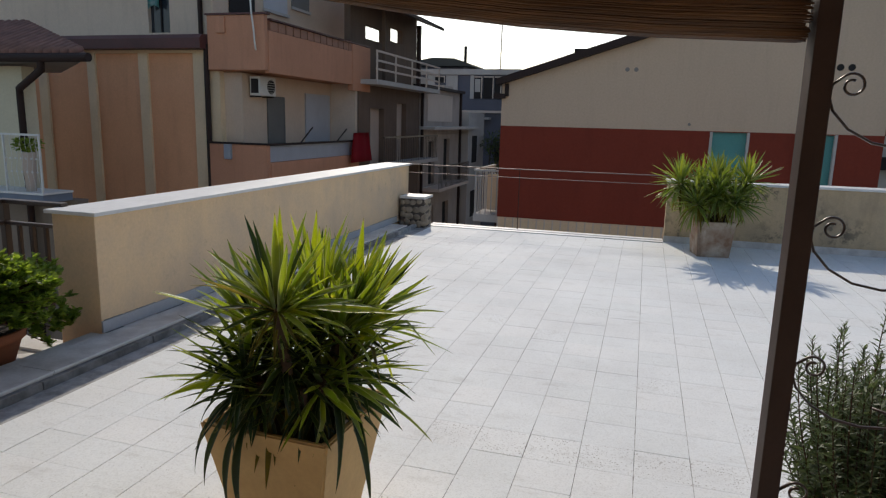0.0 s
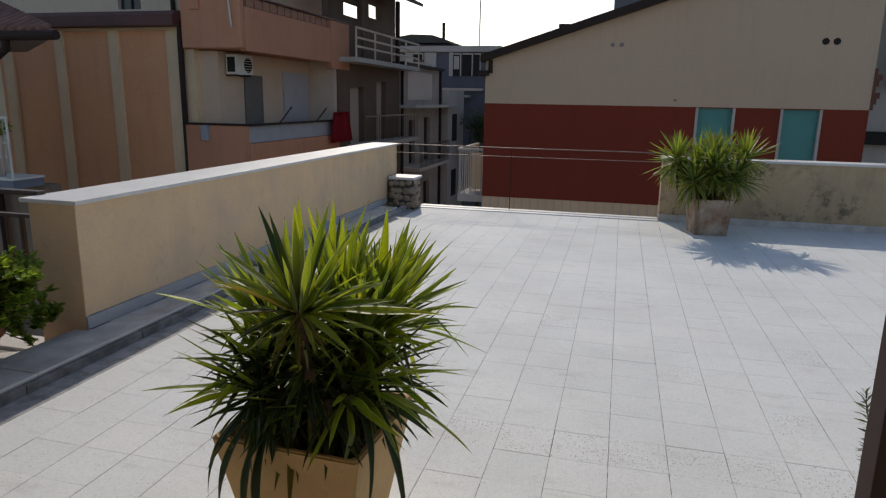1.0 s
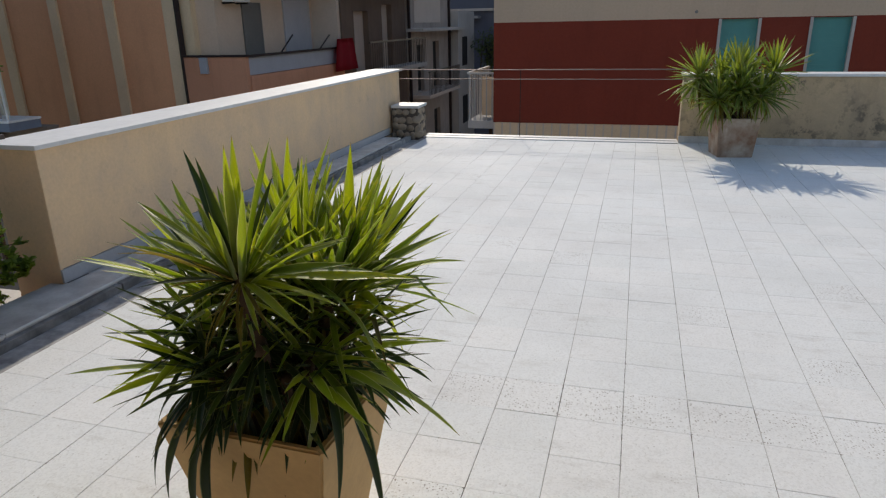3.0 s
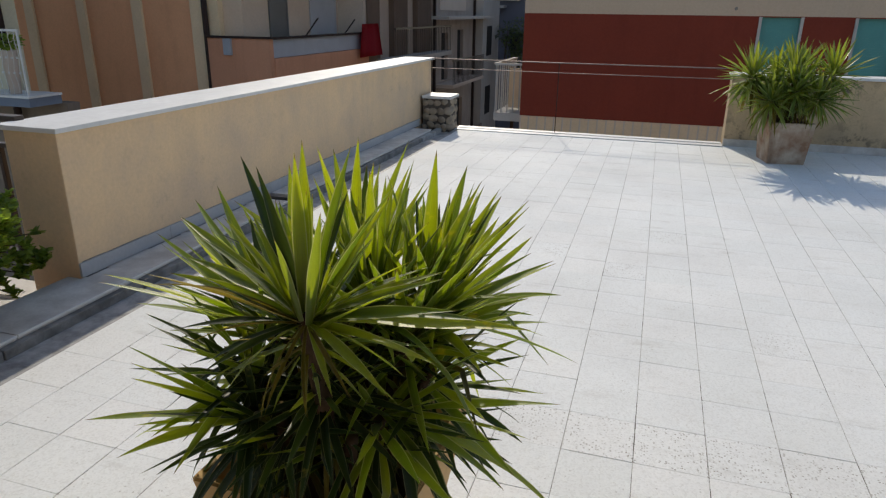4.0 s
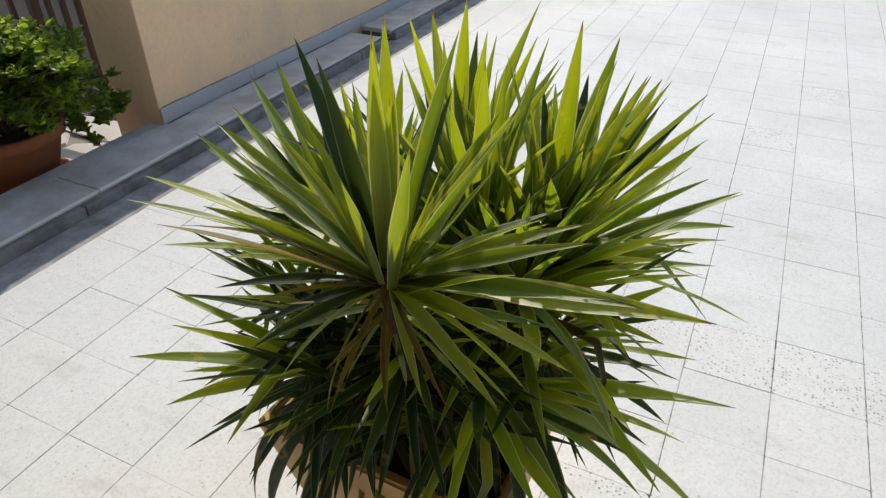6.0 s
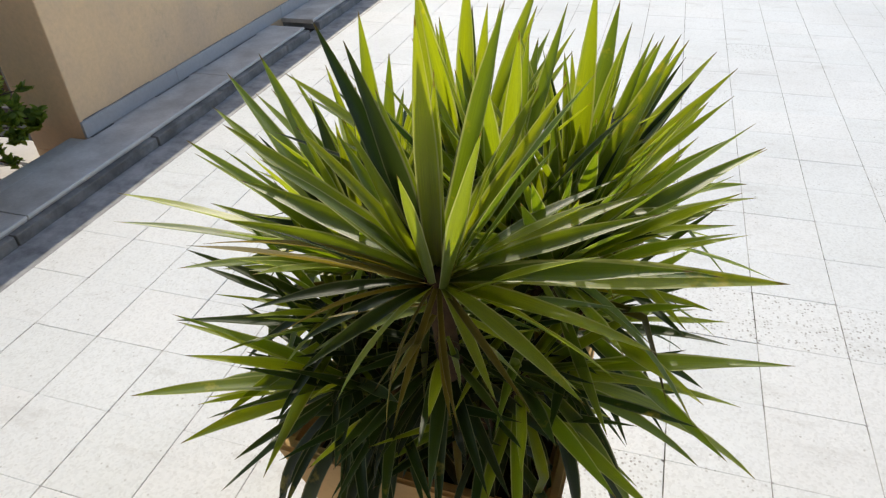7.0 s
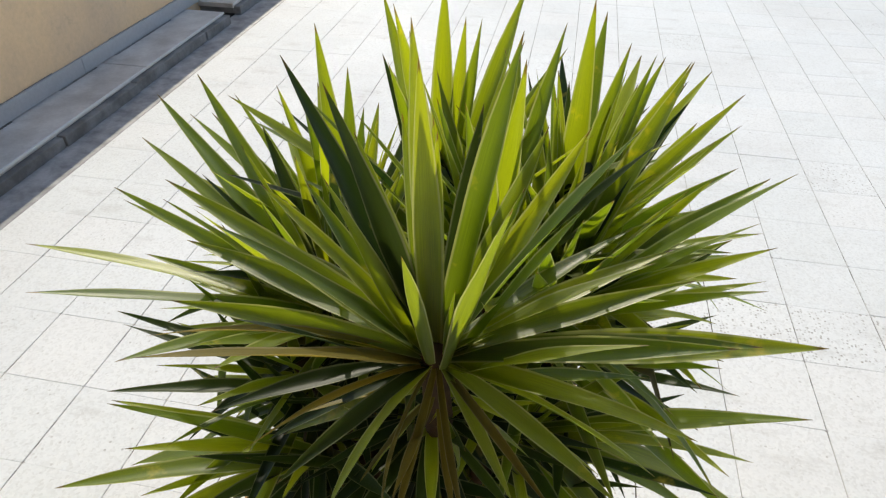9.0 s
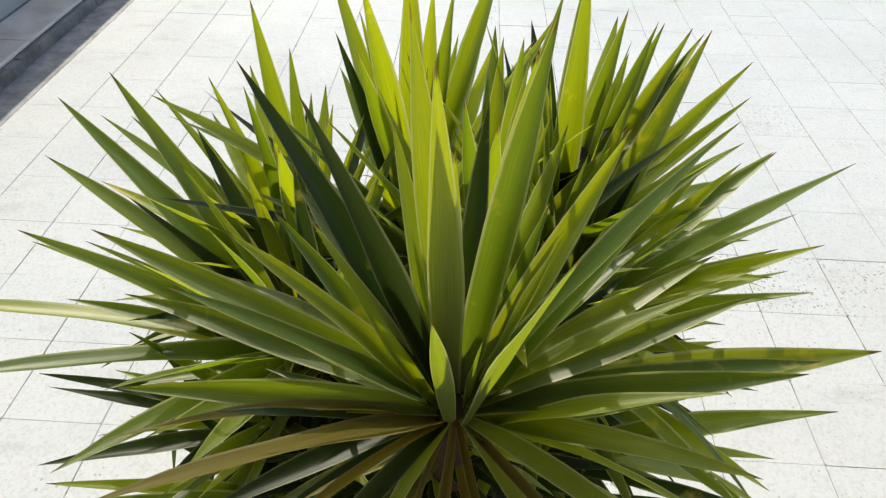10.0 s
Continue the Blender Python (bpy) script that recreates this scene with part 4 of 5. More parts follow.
part("corner_post", cube(-9.1, -8.95, 26.75, 26.9, 2.66, 5.3), PIPE, b)
part("attic_post", cube(-9.1, -8.98, 23.0, 23.2, 2.66, 5.3), BROWN_WALL, b)
part("roof", prism([(-9.75, 5.75), (-8.2, 5.18), (-8.2, 5.30), (-9.75, 5.9)], "y", 20.0, 27.6), PIPE, b, "dark overhanging roof")
for slab_z, y0, y1 in ((2.66, 20.8, 27.7), (-0.16, 21.5, 27.6)):
    bal = part("balcony", cube(-9.05, -8.35, y0, y1, slab_z, slab_z + 0.15), PALE_WALL, b, "balcony slab")
    for z in ((0.35, 0.62, 0.92) if slab_z > 0 else (0.95,)):
        part("rail", cube(-8.41, -8.36, y0, y1, slab_z + 0.1 + z, slab_z + 0.16 + z), GREY_RENDER if slab_z > 0 else IRON, bal)
    n = 4 if slab_z > 0 else 30
    for k in range(n + 1):
        yy = y0 + 0.05 + (y1 - y0 - 0.1) * k / n
        w = 0.05 if slab_z > 0 else 0.016
        part("baluster", cube(-8.385 - w / 2, -8.385 + w / 2, yy - w / 2, yy + w / 2, slab_z + 0.15, slab_z + 1.05), GREY_RENDER if slab_z > 0 else IRON, bal)

# low grey house beyond it
b = thing("grey_house", (-9.8, 30.2, -6.5), "grey flat-roofed house with a pale canopy ledge", "house")
part("wall", wall_with_holes("x", -9.4, 0.4, 27.1, 33.3, -6.5, 2.9, [(28.3, 29.2, -1.3, 0.62), (30.6, 31.6, -1.3, 0.7), (28.3, 29.2, -4.5, -2.3), (30.6, 31.6, -4.5, -2.3)]), surface("pale_taupe_render", (0.43, 0.37, 0.33), (0.30, 0.26, 0.235), stain=0.6, blotch=0.9, streaks=0.4), b)
part("core", cube(-13.0, -9.41, 27.1, 33.3, -6.5, 2.9), BROWN_WALL, b)
part("roof", cube(-13.2, -8.8, 27.0, 33.5, 2.9, 3.02), PIPE, b)
part("canopy", cube(-9.0, -8.3, 27.0, 34.6, 1.16, 1.28), PALE_WALL, b)
part("shade_panel", cube(-9.0, -8.97, 28.0, 31.8, 1.5, 2.7), GREY_RENDER, b)
for y0, y1, z0, z1 in ((28.3, 29.2, -1.3, 0.62), (30.6, 31.6, -1.3, 0.7), (28.3, 29.2, -4.5, -2.3), (30.6, 31.6, -4.5, -2.3)):
    part("door", cube(-9.2, -9.16, y0, y1, z0, z1), DARK, b)
for zf in (-1.5, -4.7):
    bal = part("balcony", cube(-9.0, -8.2, 27.4, 32.4, zf, zf + 0.14), GREY_RENDER, b)
    part("handrail", cube(-8.25, -8.2, 27.4, 32.4, zf + 1.05, zf + 1.1), IRON, bal)
    for k in range(26):
        part("baluster", cube(-8.235, -8.215, 27.45 + 0.197 * k, 27.47 + 0.197 * k, zf + 0.14, zf + 1.06), IRON, bal)
for y0, z0, y1, z1 in ((27.0, 2.9, 28.6, 3.35), (31.0, 2.9, 32.6, 3.2)):
    part("roof_box", cube(-10.5, -9.2, y0, y1, z0 + 0.12, z1), GREY_RENDER, b)
part("corner_post", cube(-9.02, -8.9, 33.2, 33.36, -6.5, 2.9), PIPE, b)
part("downpipe", cube(-8.98, -8.88, 27.1, 27.2, -6.5, 2.9), PIPE, b)
b = thing("narrow_house", (-8.9, 35.0, -6.5), "narrow pale house at the end of the street", "house")
part("wall", cube(-12.0, -8.6, 33.6, 37.0, -6.5, 2.0), PALE_WALL, b)
for z in (-0.6, -3.5):
    part("window", cube(-8.62, -8.58, 34.4, 35.4, z, z + 1.4), DARK, b)

# slate-coloured block closing the street
b = thing("street_end_block", (-9.0, 41.0, -6.5), "slate-blue block with a white top storey", "building")
part("wall", cube(-14.5, -4.0, 40.0, 46.0, -6.5, 4.29), SLATE_WALL, b)
part("parapet", cube(-14.0, -7.15, 39.82, 46.0, 4.294, 4.63, bevel=0.02), PALE_WALL, b, "pale roof fascia")
part("attic", cube(-14.5, -11.0, 41.0, 46.0, 4.6339999999999995, 5.15), SLATE_WALL, b)
part("attic_roof", prism([(-14.8, 5.0), (-12.8, 5.35), (-11.4, 5.3), (-10.4, 4.95), (-10.4, 4.85), (-14.8, 4.85)], "y", 40.4, 46.0), surface("green_grey_roof", (0.085, 0.088, 0.08), stain=0.5), b)
for x0, x1, z0, z1 in ((-12.95, -12.5, 3.33, 4.26), (-11.78, -11.04, 3.33, 4.26), (-10.25, -10.02, 2.9, 4.27)):
    part("panel", cube(x0, x1, 39.94, 40.02, z0, z1), PALE_WALL, b, "pale wall panel")
for x0, x1, z0, z1 in ((-12.47, -11.84, 3.83, 4.23), (-9.99, -9.5, 2.92, 4.21), (-9.42, -8.8, 2.92, 4.21), (-8.74, -8.32, 2.92, 4.21)):
    w = part("window", cube(x0, x1, 39.93, 40.02, z0, z1), DARK, b)
    part("frame", cube(x0, x1, 39.90, 39.929, z1 - 0.07, z1), GREY_RENDER, w)
    part("frame", cube(x1 - 0.06, x1, 39.90, 39.929, z0, z1 - 0.074), GREY_RENDER, w)
part("curtain", cube(-9.95, -9.62, 39.90, 39.925, 3.3, 4.05), PALE_WALL, b, "white window curtain")
part("ledge", cube(-10.97, -8.12, 39.70, 40.0, 2.07, 2.21), GREY_RENDER, b)
part("canopy", cube(-10.97, -8.89, 39.2, 40.0, 1.68, 1.81), PALE_WALL, b, "pale canopy")
part("door", cube(-8.61, -8.05, 39.93, 40.02, -0.65, 0.33), DARK, b)
bm = bmesh.new()
tube(bm, [(-10.75, 40.5, 4.9), (-10.75, 40.5, 6.0)], 0.09)
part("flue", bm, DARK, b)
ant = thing("aerial_mast", (-8.5, 40.2, 4.55), "tall thin aerial mast on a roof", "aerial")
bm = bmesh.new()
tube(bm, [(-8.5, 40.2, 4.5), (-8.48, 40.2, 8.2)], 0.035, 6)
part("mast", bm, GREY_RENDER, ant)

# beige gabled building with the oxblood band
gy = 17.5
b = thing("gabled_building", (1.0, gy, -6.5), "beige gable wall with an oxblood band and teal shutters", "building")


def gable_z(x):
    return 2.50 + (x + 3.5) * 0.318


prof = [(-3.5, 1.45), (5.3, 1.45), (5.3, gable_z(5.3)), (-3.5, gable_z(-3.5))]
part("gable_wall", prism(prof, "y", gy, gy + 9), BEIGE, b)
part("red_wall", wall_with_holes("y", gy - 0.012, 0.4, -3.5, 5.3, -0.95, 1.452, [(1.66, 2.48, -0.2, 1.43), (3.51, 4.33, -0.2, 1.43)]), OXBLOOD, b, "oxblood painted band")
part("core", cube(-3.49, 5.29, gy + 0.38, gy + 9, -6.5, 1.44), BEIGE, b)
part("plinth", cube(-3.5, 5.3, gy, gy + 0.38, -6.5, -0.952), CREAM_TRIM, b)
for k in range(42):
    x = -3.5 + 0.21 * k
    part("batten", cube(x, x + 0.035, gy - 0.03, gy + 0.002, -3.2, -0.955), GREY_RENDER, b)
part("roof_edge", prism([(-3.60, gable_z(-3.60)), (5.6, gable_z(5.6)), (5.6, gable_z(5.6) + 0.20), (-3.60, gable_z(-3.60) + 0.17)], "y", gy - 0.25, gy + 9), PIPE, b, "dark brown roof edge")
part("eaves_gutter", cube(-3.68, -3.40, gy - 0.2, gy + 8, 2.14, 2.26), PIPE, b)
part("eaves_bracket", cube(-3.42, -3.32, gy - 0.06, gy, 2.2, 2.52), PIPE, b)
part("chimney_cap", cube(-1.75, -1.45, gy + 0.4, gy + 0.8, 3.0, 3.42), PIPE, b)
for x0, x1 in ((1.66, 2.48), (3.51, 4.33)):
    w = part("window", cube(x0, x1, gy + 0.10, gy + 0.13, -0.2, 1.43), TEAL, b, "teal louvred shutter")
    louvres(w, "y", gy + 0.092, x0, x1, -0.2, 1.43, TEAL, 0.05)
    for x in (x0, x1):
        part("frame", cube(x - 0.03, x + 0.03, gy - 0.04, gy + 0.06, -0.2, 1.44), PALE_WALL, w, "pale window frame")
for x, z, rad, m in ((4.23, 2.94, 0.075, DARK), (4.46, 2.94, 0.075, DARK), (-0.40, 2.88, 0.075, BEIGE), (-0.19, 2.88, 0.075, BEIGE), (1.14, 1.60, 0.05, BEIGE)):
    bm = bmesh.new()
    tube(bm, [(x, gy - 0.012, z), (x, gy + 0.05, z)], rad, 20)
    v = part("vent", bm, m, b, "round wall vent")
    if m is BEIGE:
        bm = bmesh.new()
        tube(bm, [(x, gy - 0.02, z), (x, gy + 0.0, z)], rad * 0.7, 16)
        part("vent_cover", bm, GREY_DARK, v)
b = thing("white_house", (7.5, 19.0, -6.5), "pale grey-white house wall with a dark ledge", "house")
part("wall", cube(5.32, 12.0, 18.6, 26.0, -6.5, 8.0), PALE_WALL, b)
part("ledge", cube(5.5, 6.6, 18.3, 18.62, 0.65, 0.95), DARK, b)
part("blue_wall", cube(5.9, 12.0, 18.0, 18.6, 2.0, 8.0), BLUE_GREY, b, "blue-grey upper wall")
for k in range(7):
    part("broken_edge", cube(5.30, 5.36 + 0.05 * (k % 3), gy - 0.02, gy + 0.2, 1.45 + 0.13 * k, 1.45 + 0.13 * (k + 1)), surface("broken_brick", (0.17, 0.08, 0.06), stain=0.7, blotch=6) if k == 0 else bpy.data.materials["broken_brick"], b)
b = thing("grey_tower_block", (3.0, 34.0, -6.5), "tall grey-blue block behind the roof", "building")
part("wall", cube(-0.75, 14.0, 32.0, 40.0, -6.5, 12.0), surface("tower_render", (0.17, 0.18, 0.21), stain=0.5, blotch=0.5), b)
for k in range(3):
    part("seam", cube(1.3 + 2.2 * k, 1.4 + 2.2 * k, 31.96, 32.0, -6.5, 12.0), DARK, b)
b = thing("street_balcony", (-4.1, 18.6, -1.15), "small pale balcony with vertical metal bars", "balcony")
part("slab", cube(-4.22, -3.5, 17.7, 20.2, -1.15, -0.95), PALE_WALL, b)
for k in range(5):
    part("bar", cube(-4.20 + 0.15 * k, -4.17 + 0.15 * k, 17.72, 17.75, -0.95, 0.22), PALE_WALL, b)
for k in range(10):
    part("bar", cube(-4.21, -4.18, 17.9 + 0.25 * k, 17.93 + 0.25 * k, -0.95, 0.22), PALE_WALL, b)
part("panel", cube(-4.0, -3.52, 18.4, 18.44, -0.9, 0.1), CREAM_TRIM, b)
part("handrail", cube(-4.24, -3.5, 17.70, 17.78, 0.22, 0.27), PALE_WALL, b)
part("handrail", cube(-4.25, -4.16, 17.78, 20.2, 0.22, 0.27), PALE_WALL, b)

# tiled-roof house to the west
b = thing("tiled_house", (-12.5, 11.5, -6.5), "pale yellow house with a tiled hip roof", "house")
part("wall", cube(-18.0, -12.05, 10.95, 11.25, -0.2, 2.40), YELLOW, b)
part("lower_wall", cube(-18.0, -10.9, 10.96, 11.25, -6.5, -0.262), surface("brown_grey_render", (0.25, 0.20, 0.16), (0.17, 0.14, 0.115), stain=0.6, blotch=1.2, streaks=0.3), b, "brown-grey lower storey")
hip = bmesh.new()
ev = [hip.verts.new(p) for p in ((-19.0, 10.45, 2.58), (-9.85, 10.45, 2.58), (-13.6, 13.6, 2.58), (-19.0, 13.6, 2.58), (-13.4, 12.4, 3.45), (-17.0, 12.4, 3.45))]
for q in ((0, 1, 4, 5), (1, 2, 4), (2, 3, 5, 4), (3, 0, 5)):
    hip.faces.new([ev[i] for i in q])
hip.faces.new([ev[i] for i in (3, 2, 1, 0)])
roof = part("roof", hip, ROOF_TILE, b, "red-brown tiled hip roof")
tiles_bm = bmesh.new()
for k in range(44):
    x = -18.8 + k * 0.205
    reach = 1.0 if x < -13.4 else (-9.85 - x) / 3.55
    if reach > 0.04:
        tube(tiles_bm, [(x, 10.40, 2.60), (x, 10.45 + 1.95 * reach, 2.61 + 0.87 * reach)], 0.072, 6)
part("roof_tiles", tiles_bm, ROOF_TILE, roof, smooth=True)
part("soffit", prism([(-18.9, 10.55), (-10.15, 10.55), (-13.6, 13.4), (-18.9, 13.4)], "z", 2.44, 2.50), SHUTTER_DARK, b, "dark soffit")
bm = bmesh.new()
tube(bm, [(-18.9, 10.42, 2.52), (-9.82, 10.42, 2.52)], 0.085, 10)
part("gutter", bm, PIPE, b)
bm = bmesh.new()
tube(bm, [(-11.0, 10.45, 2.50), (-11.05, 10.5, 2.30), (-11.92, 10.75, 1.95), (-12.0, 10.82, 1.75), (-12.0, 10.84, -6.5)], 0.07, 10)
part("downpipe", bm, PIPE, b, smooth=True)
bal = part("balcony", cube(-12.9, -11.0, 10.25, 10.95, -0.26, -0.10), surface("dull_blue_edge", (0.20, 0.24, 0.31), (0.14, 0.17, 0.22), stain=0.5, blotch=2), b, "balcony slab with blue-grey edge")
part("top_tile", cube(-12.9, -10.97, 10.22, 10.95, -0.10, -0.06), MARBLE, bal)
part("handrail", cube(-11.98, -11.02, 10.28, 10.32, 1.04, 1.08), WHITE_METAL, bal)
for x in (-11.96, -11.06):
    part("post", cube(x, x + 0.03, 10.285, 10.315, -0.06, 1.05), WHITE_METAL, bal)
for k in range(7):
    x = -11.90 + 0.13 * k
    bm = bmesh.new()
    pts = [(x + 0.022 * math.sin(12.57 * s / 12), 10.30, -0.05 + 1.09 * s / 12) for s in range(13)]
    tube(bm, pts, 0.005, 5)
    part("scroll_bar", bm, WHITE_METAL, bal, smooth=True)
    for z in (0.32, 0.58):
        part("rosette", cube(x - 0.022, x + 0.022, 10.27, 10.29, z, z + 0.035, bevel=0.008), WHITE_METAL, bal)

# ---- leafy shrubs ----
def shrub_leaf(name, material, length, width, seg=3):
    me = bpy.data.meshes.new(name)
    v, f = [], []
    for i in range(seg + 1):
        s = i / seg
        w = width * math.sin(math.pi * min(0.97, 0.12 + 0.85 * s)) ** 0.8
        for k in (-1, 0, 1):
            v.append((s * length, k * w, 0.25 * abs(k) * w - 0.18 * length * s * s))
    for i in range(seg):
        for k in range(2):
            f.append((i * 3 + k, i * 3 + 3 + k, i * 3 + 4 + k, i * 3 + 1 + k))
    me.from_pydata(v, [], f)
    me.materials.append(material)
    return me


def simple_leaf(name, low, high, through, rough=0.4, fac=0.3):
    m, N, L, B = nodes_of(name)
    isl = N.new("ShaderNodeNewGeometry").outputs["Random Per Island"]
    col = mix(N, L, isl, low, high)
    n = noise_tex(N, L, 14.0, 3, 0.6, world_pos(N))
    col = mix(N, L, 1.0, col, ramp(N, L, n.outputs[0], [(0.3, (0.75, 0.75, 0.75)), (0.7, (1.2, 1.2, 1.1))]).outputs[0], "MULTIPLY")
    L.new(col, B.inputs["Base Color"])
    B.inputs["Roughness"].default_value = rough
    T = N.new("ShaderNodeBsdfTranslucent")
    L.new(mix(N, L, 1.0, col, through, "MULTIPLY"), T.inputs[0])
    M = N.new("ShaderNodeMixShader")
    M.inputs[0].default_value = fac
    L.new(B.outputs[0], M.inputs[1])
    L.new(T.outputs[0], M.inputs[2])
    L.new(M.outputs[0], N["Material Output"].inputs[0])
    return m


def add_copy(verts, faces, me, m):
    n = len(verts)
    verts += [tuple(m @ v.co) for v in me.vertices]
    faces += [tuple(n + k for k in p.vertices) for p in me.polygons]


def crown_mesh(name, verts, faces, material, parent, label=""):
    me = bpy.data.meshes.new(name)
    me.from_pydata(verts, [], faces)
    for p in me.polygons:
        p.use_smooth = True
    me.materials.append(material)
    ob = new(name, me)
    ob.parent = parent
    ob.location = -origin(parent)
    return tagged(ob, label)


def aim(place, d, spin, size=1.0):
    d = Vector(d).normalized()
    return (Matrix.Translation(place) @ Matrix.Rotation(math.atan2(d.y, d.x), 4, "Z") @ Matrix.Rotation(-math.asin(max(-1, min(1, d.z))), 4, "Y")
            @ Matrix.Rotation(spin, 4, "X") @ Matrix.Scale(size, 4))


# ---- side patio behind the strip ----
PAVE = surface("white_crazy_paving", (0.66, 0.64, 0.60), (0.5, 0.47, 0.43), stain=0.5, grain=40, blotch=5)
patio = part("side_patio", cube(-4.15, -3.287, -2.5, 3.58, -0.20, -0.137), surface("patio_mortar", (0.34, 0.32, 0.29), (0.22, 0.20, 0.18), stain=0.6, grain=50, blotch=4))
tagged(patio, "white crazy paving of the side patio", "floor", kind="structure")
r = random.Random(12)
for i in range(3):
    for j in range(16):
        x, y = -3.45 - 0.265 * i + r.uniform(-0.02, 0.02), 3.42 - 0.29 * j + r.uniform(-0.02, 0.02)
        bm = bmesh.new()
        n = r.choice((5, 6))
        ring = [(x + 0.150 * math.cos(6.283 * (k + r.uniform(-0.22, 0.22)) / n + 0.5), y + 0.150 * math.sin(6.283 * (k + r.uniform(-0.22, 0.22)) / n + 0.5)) for k in range(n)]
        lo = [bm.verts.new((u, v, -0.136)) for u, v in ring]
        hi = [bm.verts.new((x + (u - x) * 0.96, y + (v - y) * 0.96, -0.120 + r.uniform(-0.002, 0.002))) for u, v in ring]
        bm.faces.new(hi)
        for k in range(n):
            bm.faces.new((lo[k], lo[(k + 1) % n], hi[(k + 1) % n], hi[k]))
        part("paving_stone", bm, PAVE, patio)

FENCE = surface("fence_brown", (0.07, 0.042, 0.032), (0.04, 0.026, 0.02), stain=0.5, grain=40, blotch=4, rough=0.42)
rail2 = thing("patio_fence", (-4.1, 3.70, 0.0), "dark brown slatted metal fence with double top rail", "fence")
part("top_rail", cube(-4.13, -3.56, 3.67, 3.73, 0.885, 0.915, bevel=0.005), FENCE, rail2)
part("second_rail", cube(-4.12, -3.56, 3.68, 3.72, 0.735, 0.76, bevel=0.004), FENCE, rail2)
part("bottom_rail", cube(-4.12, -3.56, 3.68, 3.72, 0.10, 0.13, bevel=0.004), FENCE, rail2)
part("top_rail", cube(-4.13, -4.07, -2.49, 3.668, 0.885, 0.915, bevel=0.005), FENCE, rail2)
part("second_rail", cube(-4.12, -4.08, -2.49, 3.678, 0.735, 0.76, bevel=0.004), FENCE, rail2)
part("bottom_rail", cube(-4.12, -4.08, -2.49, 3.678, 0.10, 0.13, bevel=0.004), FENCE, rail2)
for y in (3.70, 1.9, 0.1, -1.7):
    part("post", cube(-4.124, -4.076, y - 0.024, y + 0.024, -0.137 if y < 3.5 else -0.118, 0.884, bevel=0.005), FENCE, rail2)
slat = bpy.data.meshes.new("slat")
bm = cube(-0.013, 0.013, -0.013, 0.013, 0.128, 0.738, bevel=0.003)
bm.to_mesh(slat)
bm.free()
slat.materials.append(FENCE)
for k in range(4):
    put("slat", slat, Matrix.Translation((0.125 + 0.118 * k, 0.0, 0.0)), rail2)
for k in range(50):
    if k % 15 != 14:
        put("slat", slat, Matrix.Translation((0.0, -0.12 * (k + 1), 0.0)), rail2)
ledge = part("patio_edge", cube(-4.15, -3.56, 3.585, 3.80, -0.204, -0.118), PAVE)
tagged(ledge, "pale stone kerb under the patio fence", "kerb", kind="structure")

pot3 = thing("terracotta_pot", (-3.60, 3.02, -0.119), "round terracotta pot standing on a saucer", "pot")
part("saucer", lathe([(0.17, 0.0), (0.235, 0.012), (0.25, 0.05), (0.235, 0.05), (0.22, 0.02)], (-3.60, 3.02, -0.119)), TERRACOTTA, pot3, smooth=True)
part("body", lathe([(0.15, 0.021), (0.19, 0.12), (0.235, 0.26), (0.245, 0.27), (0.262, 0.28), (0.265, 0.33), (0.245, 0.335), (0.23, 0.30)], (-3.60, 3.02, -0.119)), TERRACOTTA, pot3, smooth=True)
part("soil", lathe([(0.20, 0.27), (0.226, 0.30), (0.05, 0.31)], (-3.60, 3.02, -0.119)), SOIL, pot3, "dark soil")
bush = thing("potted_bush", (-3.60, 3.02, 0.19), "round glossy green bush in a terracotta pot", "plant")
BUSH = simple_leaf("glossy_bush_leaf", (0.10, 0.155, 0.04), (0.245, 0.32, 0.088), (1.9, 1.9, 0.7), 0.45, 0.55)
lm = shrub_leaf("leaf", BUSH, 0.044, 0.015)
r = random.Random(8)
vs, fs = [], []
stems = bmesh.new()
for k in range(520):
    az, el = r.uniform(0, 6.283), math.asin(r.uniform(-0.8, 1.0))
    rad = (0.90 + 0.30 * noise.noise(Vector((math.cos(az) * 2, math.sin(az) * 2, el * 2)))) * r.uniform(0.60, 1.05)
    d = Vector((math.cos(az) * math.cos(el), math.sin(az) * math.cos(el), math.sin(el)))
    tip = Vector((-3.41, 3.00, 0.46)) + Vector((d.x * 0.41, d.y * 0.40, d.z * 0.28)) * rad
    if k % 9 == 8:
        # trailing shoots by the wall's corner
        tip = Vector((-3.40 + r.uniform(-0.13, 0.10), 3.36 + r.uniform(-0.16, 0.14), 0.10 + 0.26 * r.random()))
    if k % 4 == 0:
        tube(stems, [(-3.60 + r.uniform(-0.05, 0.05), 3.02, 0.18), Vector((-3.60, 2.98, 0.36)).lerp(tip, 0.45), tip], 0.006, 5, 0.003)
    for q in range(15):
        a = q * 2.4 + r.uniform(-0.3, 0.3)
        up = Vector((math.cos(a), math.sin(a), 0.25 + 0.9 * (q > 9)))
        add_copy(vs, fs, lm, aim(tip - d * 0.008 * (15 - q) * 0.5, up + d * 0.7, r.uniform(-0.6, 0.6), r.uniform(0.7, 1.15)))
part("branchwork", stems, BARK, bush)
crown_mesh("foliage", vs, fs, BUSH, bush, "glossy oval leaves")

